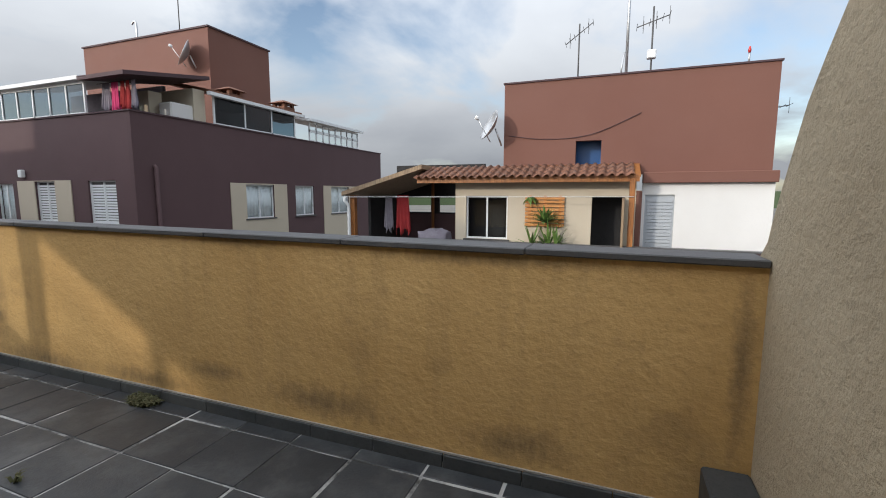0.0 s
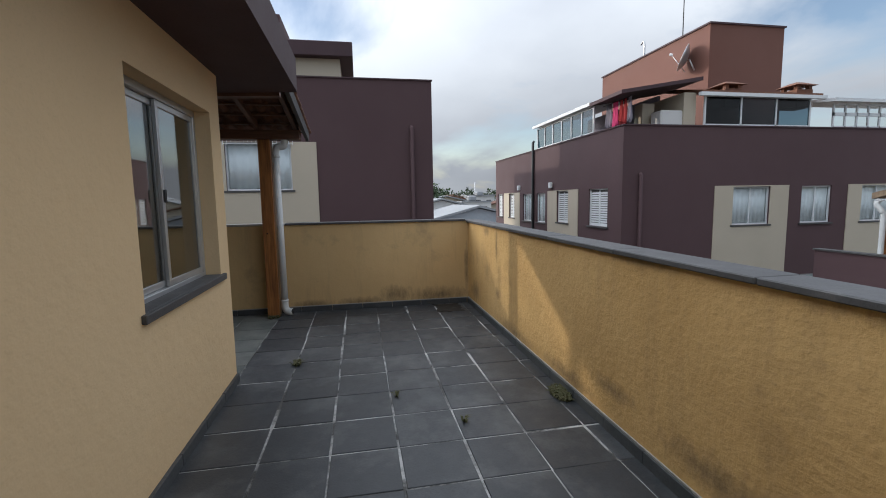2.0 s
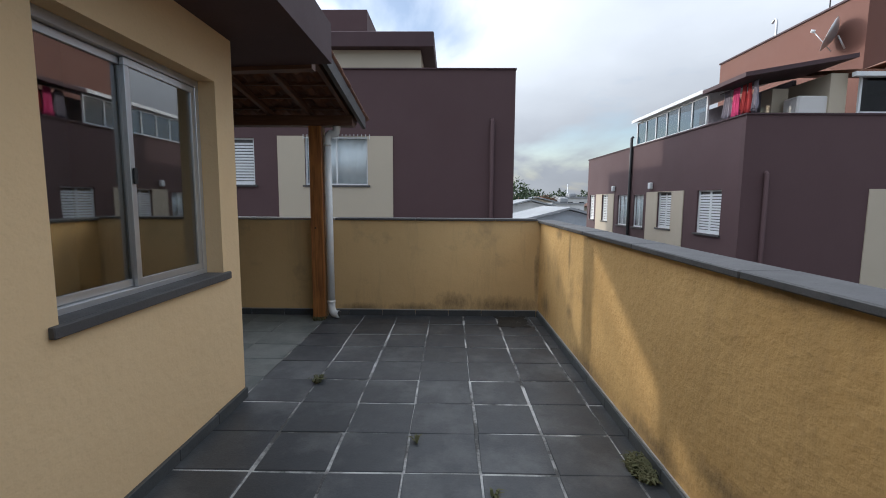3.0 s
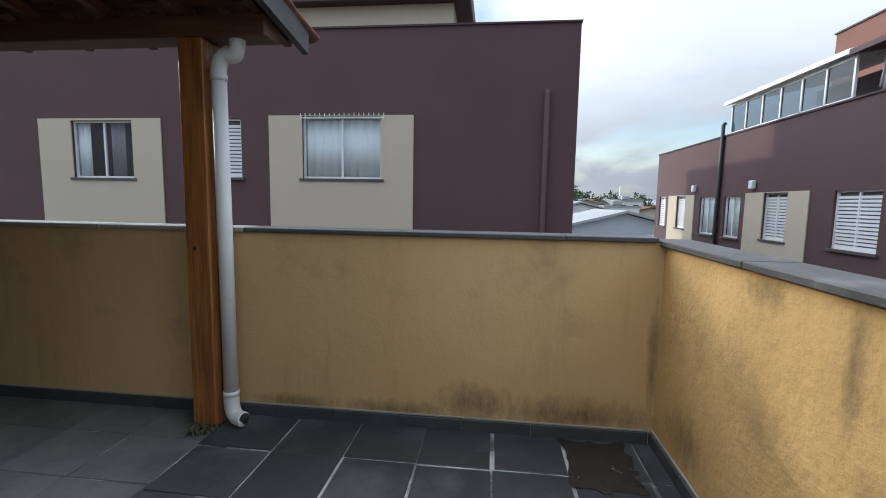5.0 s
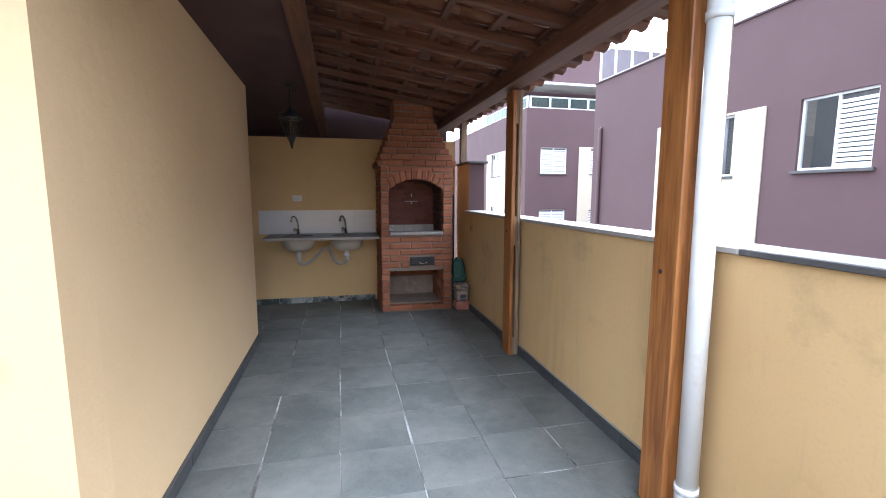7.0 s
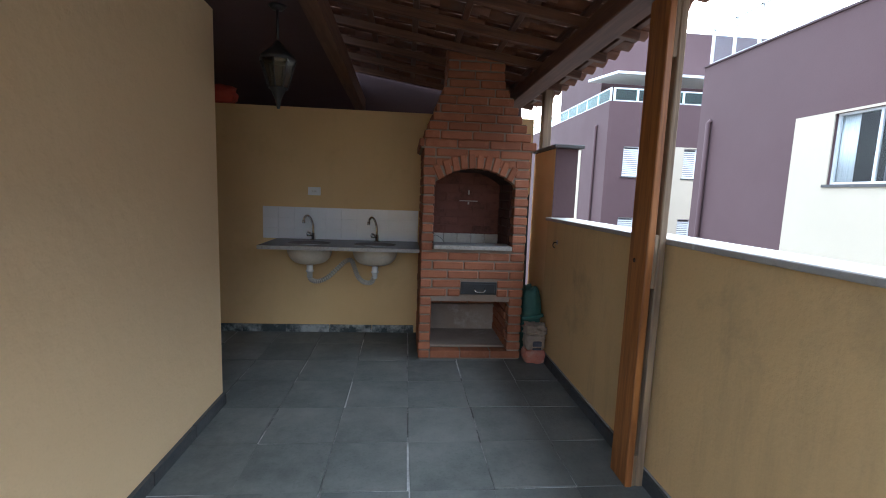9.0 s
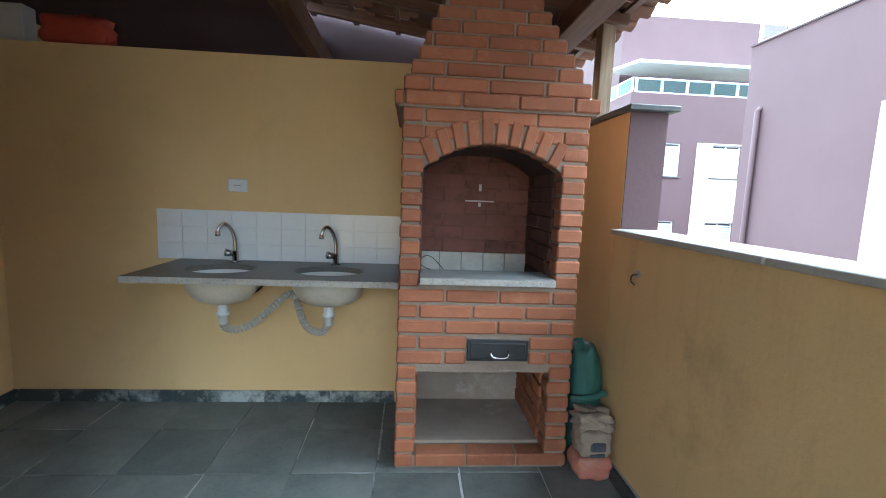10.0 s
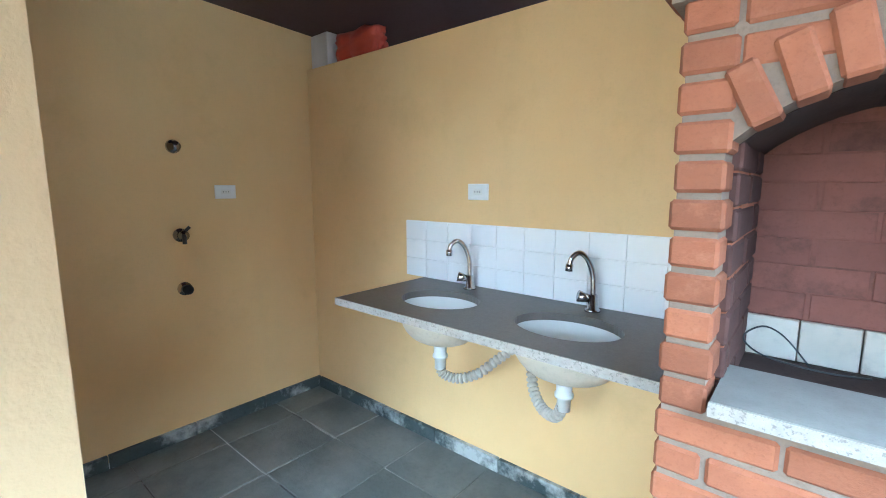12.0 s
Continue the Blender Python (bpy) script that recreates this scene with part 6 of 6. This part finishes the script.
def tree(x, y, z, h, r):
    t = tagged(empty("tree", x, y, z), "dark leafy tree in the distance", "tree", "far trees")
    tube("trunk", [(x, y, z), (x + 0.1, y, z + h * 0.35), (x, y + 0.1, z + h * 0.7)], 0.2, "greywood", t, 7, [r * 0.1, r * 0.07, r * 0.03])
    for k in range(4):
        a_ = k * 1.6
        tube("limb", [(x, y, z + h * 0.35), (x + r * 0.6 * math.cos(a_), y + r * 0.6 * math.sin(a_), z + h * 0.7)], 0.1, "greywood", t, 5, [r * 0.05, r * 0.02])
    bm = bmesh.new()
    for _ in range(750):
        v = Vector((random.gauss(0, 1), random.gauss(0, 1), random.gauss(0, 1))).normalized() * random.random() ** 0.35
        v *= 0.8 + 0.35 * noise.noise(v * 2.3 + Vector((x, y, 0)))
        c = Vector((x + v.x * r, y + v.y * r, z + h * 0.66 + v.z * h * 0.36))
        s = r * random.uniform(0.05, 0.11)
        a_, b_ = Vector((random.gauss(0, 1), random.gauss(0, 1), random.gauss(0, 1))).normalized() * s, Vector((random.gauss(0, 1), random.gauss(0, 1), random.gauss(0, 1))).normalized() * s
        bm.faces.new([bm.verts.new(c - a_), bm.verts.new(c - b_), bm.verts.new(c + a_), bm.verts.new(c + b_)])
    tagged(solid("leaves", bm, "treeleaf", t), kind="stuff")


rnd = random.Random(4)
for hx, hy, w, d, top, rm, wm, fl in (
        (-40, 8.2, 7, 10, -2.3, "fibre", "white", True), (-50, 12.5, 13, 12, -1.0, "fibre", "greydoor", False), (-44, 14.5, 5, 6, -2.0, "fibre", "white", False),
        (-68, 12.0, 12, 12, 0.0, "fibre", "white", False), (-84, 22.0, 5.5, 8, 1.0, "fibre", "white", True), (-86, 27.5, 4.5, 8, 0.4, "clay", "panel", False),
        (-96, 18.5, 8, 9, 1.2, "fibre", "panel", False), (-104, 29.0, 5, 8, 2.2, "fibre", "white", True), (-112, 23.5, 6, 8, 1.6, "clay", "white", False),
        (-125, 34.0, 8, 9, 2.6, "fibre", "white", True), (-130, 27.0, 7, 9, 2.0, "clay", "panel", False), (-75, 7.0, 9, 9, -0.6, "clay", "panel", False)):
    far_house(hx, hy, w, d, top, rm, wm, fl)
for k in range(34):
    hx = rnd.uniform(-260, -140)
    far_house(hx, -hx * rnd.uniform(-0.05, 0.45), rnd.uniform(6, 10), rnd.uniform(8, 12), rnd.uniform(1.0, 3.5), "fibre" if k % 2 else "clay", "white" if k % 3 else "panel", k % 4 == 0)
for tx, ty, th, tr in ((-92, 14.6, 14.0, 3.6), (-98, 16.8, 12.2, 3.0), (-118, 26.5, 11.6, 3.0), (-122, 24.0, 12, 3.0), (-150, 38, 13.5, 5), (-160, 30, 14, 6), (-150, 46, 13, 5), (-100, 33, 9.6, 2.0)):
    tree(tx, ty, GROUND, th, tr)
tagged(tube("radio_mast", [(-140, 37.5, GROUND), (-140, 37.5, 7.0)], 0.15, "aluminium", None, 6), "thin radio mast among the far houses", "mast")
hills = bmesh.new()
prev = None
for i in range(49):
    a_ = radians(60 + 5 * i)
    r_ = 380
    hgt = 7 + 9 * (0.5 + 0.5 * noise.noise(Vector((i * 0.35, 2, 0)))) 
    cur = [hills.verts.new((r_ * math.cos(a_), r_ * math.sin(a_), GROUND)), hills.verts.new((r_ * math.cos(a_), r_ * math.sin(a_), GROUND + hgt)), hills.verts.new(((r_ + 15) * math.cos(a_), (r_ + 15) * math.sin(a_), GROUND))]
    if prev:
        hills.faces.new([prev[0], cur[0], cur[1], prev[1]]), hills.faces.new([prev[1], cur[1], cur[2], prev[2]])
    prev = cur
S(solid("backdrop", hills, "treeleaf"), "low wooded hills along the horizon", "hills")

# ---- laid pieces: roof tiles and floor tiles ----
def lay_tiles(parent, x0, x1, y0, y1, zf, pitch_deg, along="x"):
    """Clay tiles on a slope; courses along the slope, columns across it."""
    n_rows = int(round((x1 - x0 if along == "x" else y1 - y0) / 0.335))
    width = (y1 - y0) if along == "x" else (x1 - x0)
    n_cols = int(width / 0.205)
    for i in range(n_rows):
        for j in range(n_cols):
            jr = random.uniform(-1.2, 1.2)
            if along == "x":
                px, py = x0 + 0.335 * (i + 0.5), y0 + 0.205 * (j + 0.5)
                m = pose(px, py, zf(px), 0, -pitch_deg - 1.5, jr)
            else:
                py, px = y0 + 0.335 * (i + 0.5), x0 + 0.205 * (j + 0.5)
                m = pose(px, py, zf(py), 0, 0, 90) @ pose(0, 0, 0, 0, -pitch_deg - 1.5, jr)
            ob = new("roof_tile", TILE)
            ob.matrix_basis = m
            under(ob, parent)


lay_tiles(porch, RX0 - 0.06, RX1 + 0.1, RY0, RY1 + 0.055, lambda xx: roof_z(xx) + 0.125, ang)
lay_tiles(bd, -4.75, 0.75, DY - 0.84, DY + 0.3, lambda yy: 1.885 + (yy - DY + 0.74) * 0.30, 16.7, "y")
P = 0.405


def floor_field(gx, gy, ya, yb, material, gap, rows):
    """Square slate tiles in the strip ya..yb, on a grid through (gx, gy), clear of the house."""
    ys = sorted({ya, yb, *[gy + P * j for j in rows if ya + 0.1 < gy + P * j < yb - 0.1]})
    for y0, y1 in zip(ys, ys[1:]):
        for i in range(-3, 16):
            x0, x1 = max(gx + P * i, WX), min(gx + P * (i + 1), EX)
            if y1 <= HY + 0.05:
                x1 = min(x1, HX if (y0 + y1) / 2 > HB else KX)
            if x1 - x0 < 0.05:
                continue
            g = random.uniform(*gap)
            piece("floor_tile", round(x1 - x0 - g, 2), round(y1 - y0 - g, 2), 0.012, (x0 + x1) / 2 + random.uniform(-0.006, 0.006), (y0 + y1) / 2 + random.uniform(-0.004, 0.004), -0.005 + random.uniform(-0.001, 0.0015), material, floor, 0.003, (random.uniform(-0.15, 0.15), random.uniform(-0.15, 0.15), random.uniform(-0.7, 0.7)))


floor_field(-5.10, 0.605, -0.655, NY, "slate", (0.006, 0.024), range(-4, 5))
# the covered strip takes the slate copy with light put into its colour
floor_field(-5.145, -1.10, KY, -0.655, "dustylitslate", (0.003, 0.008), range(-12, 1))
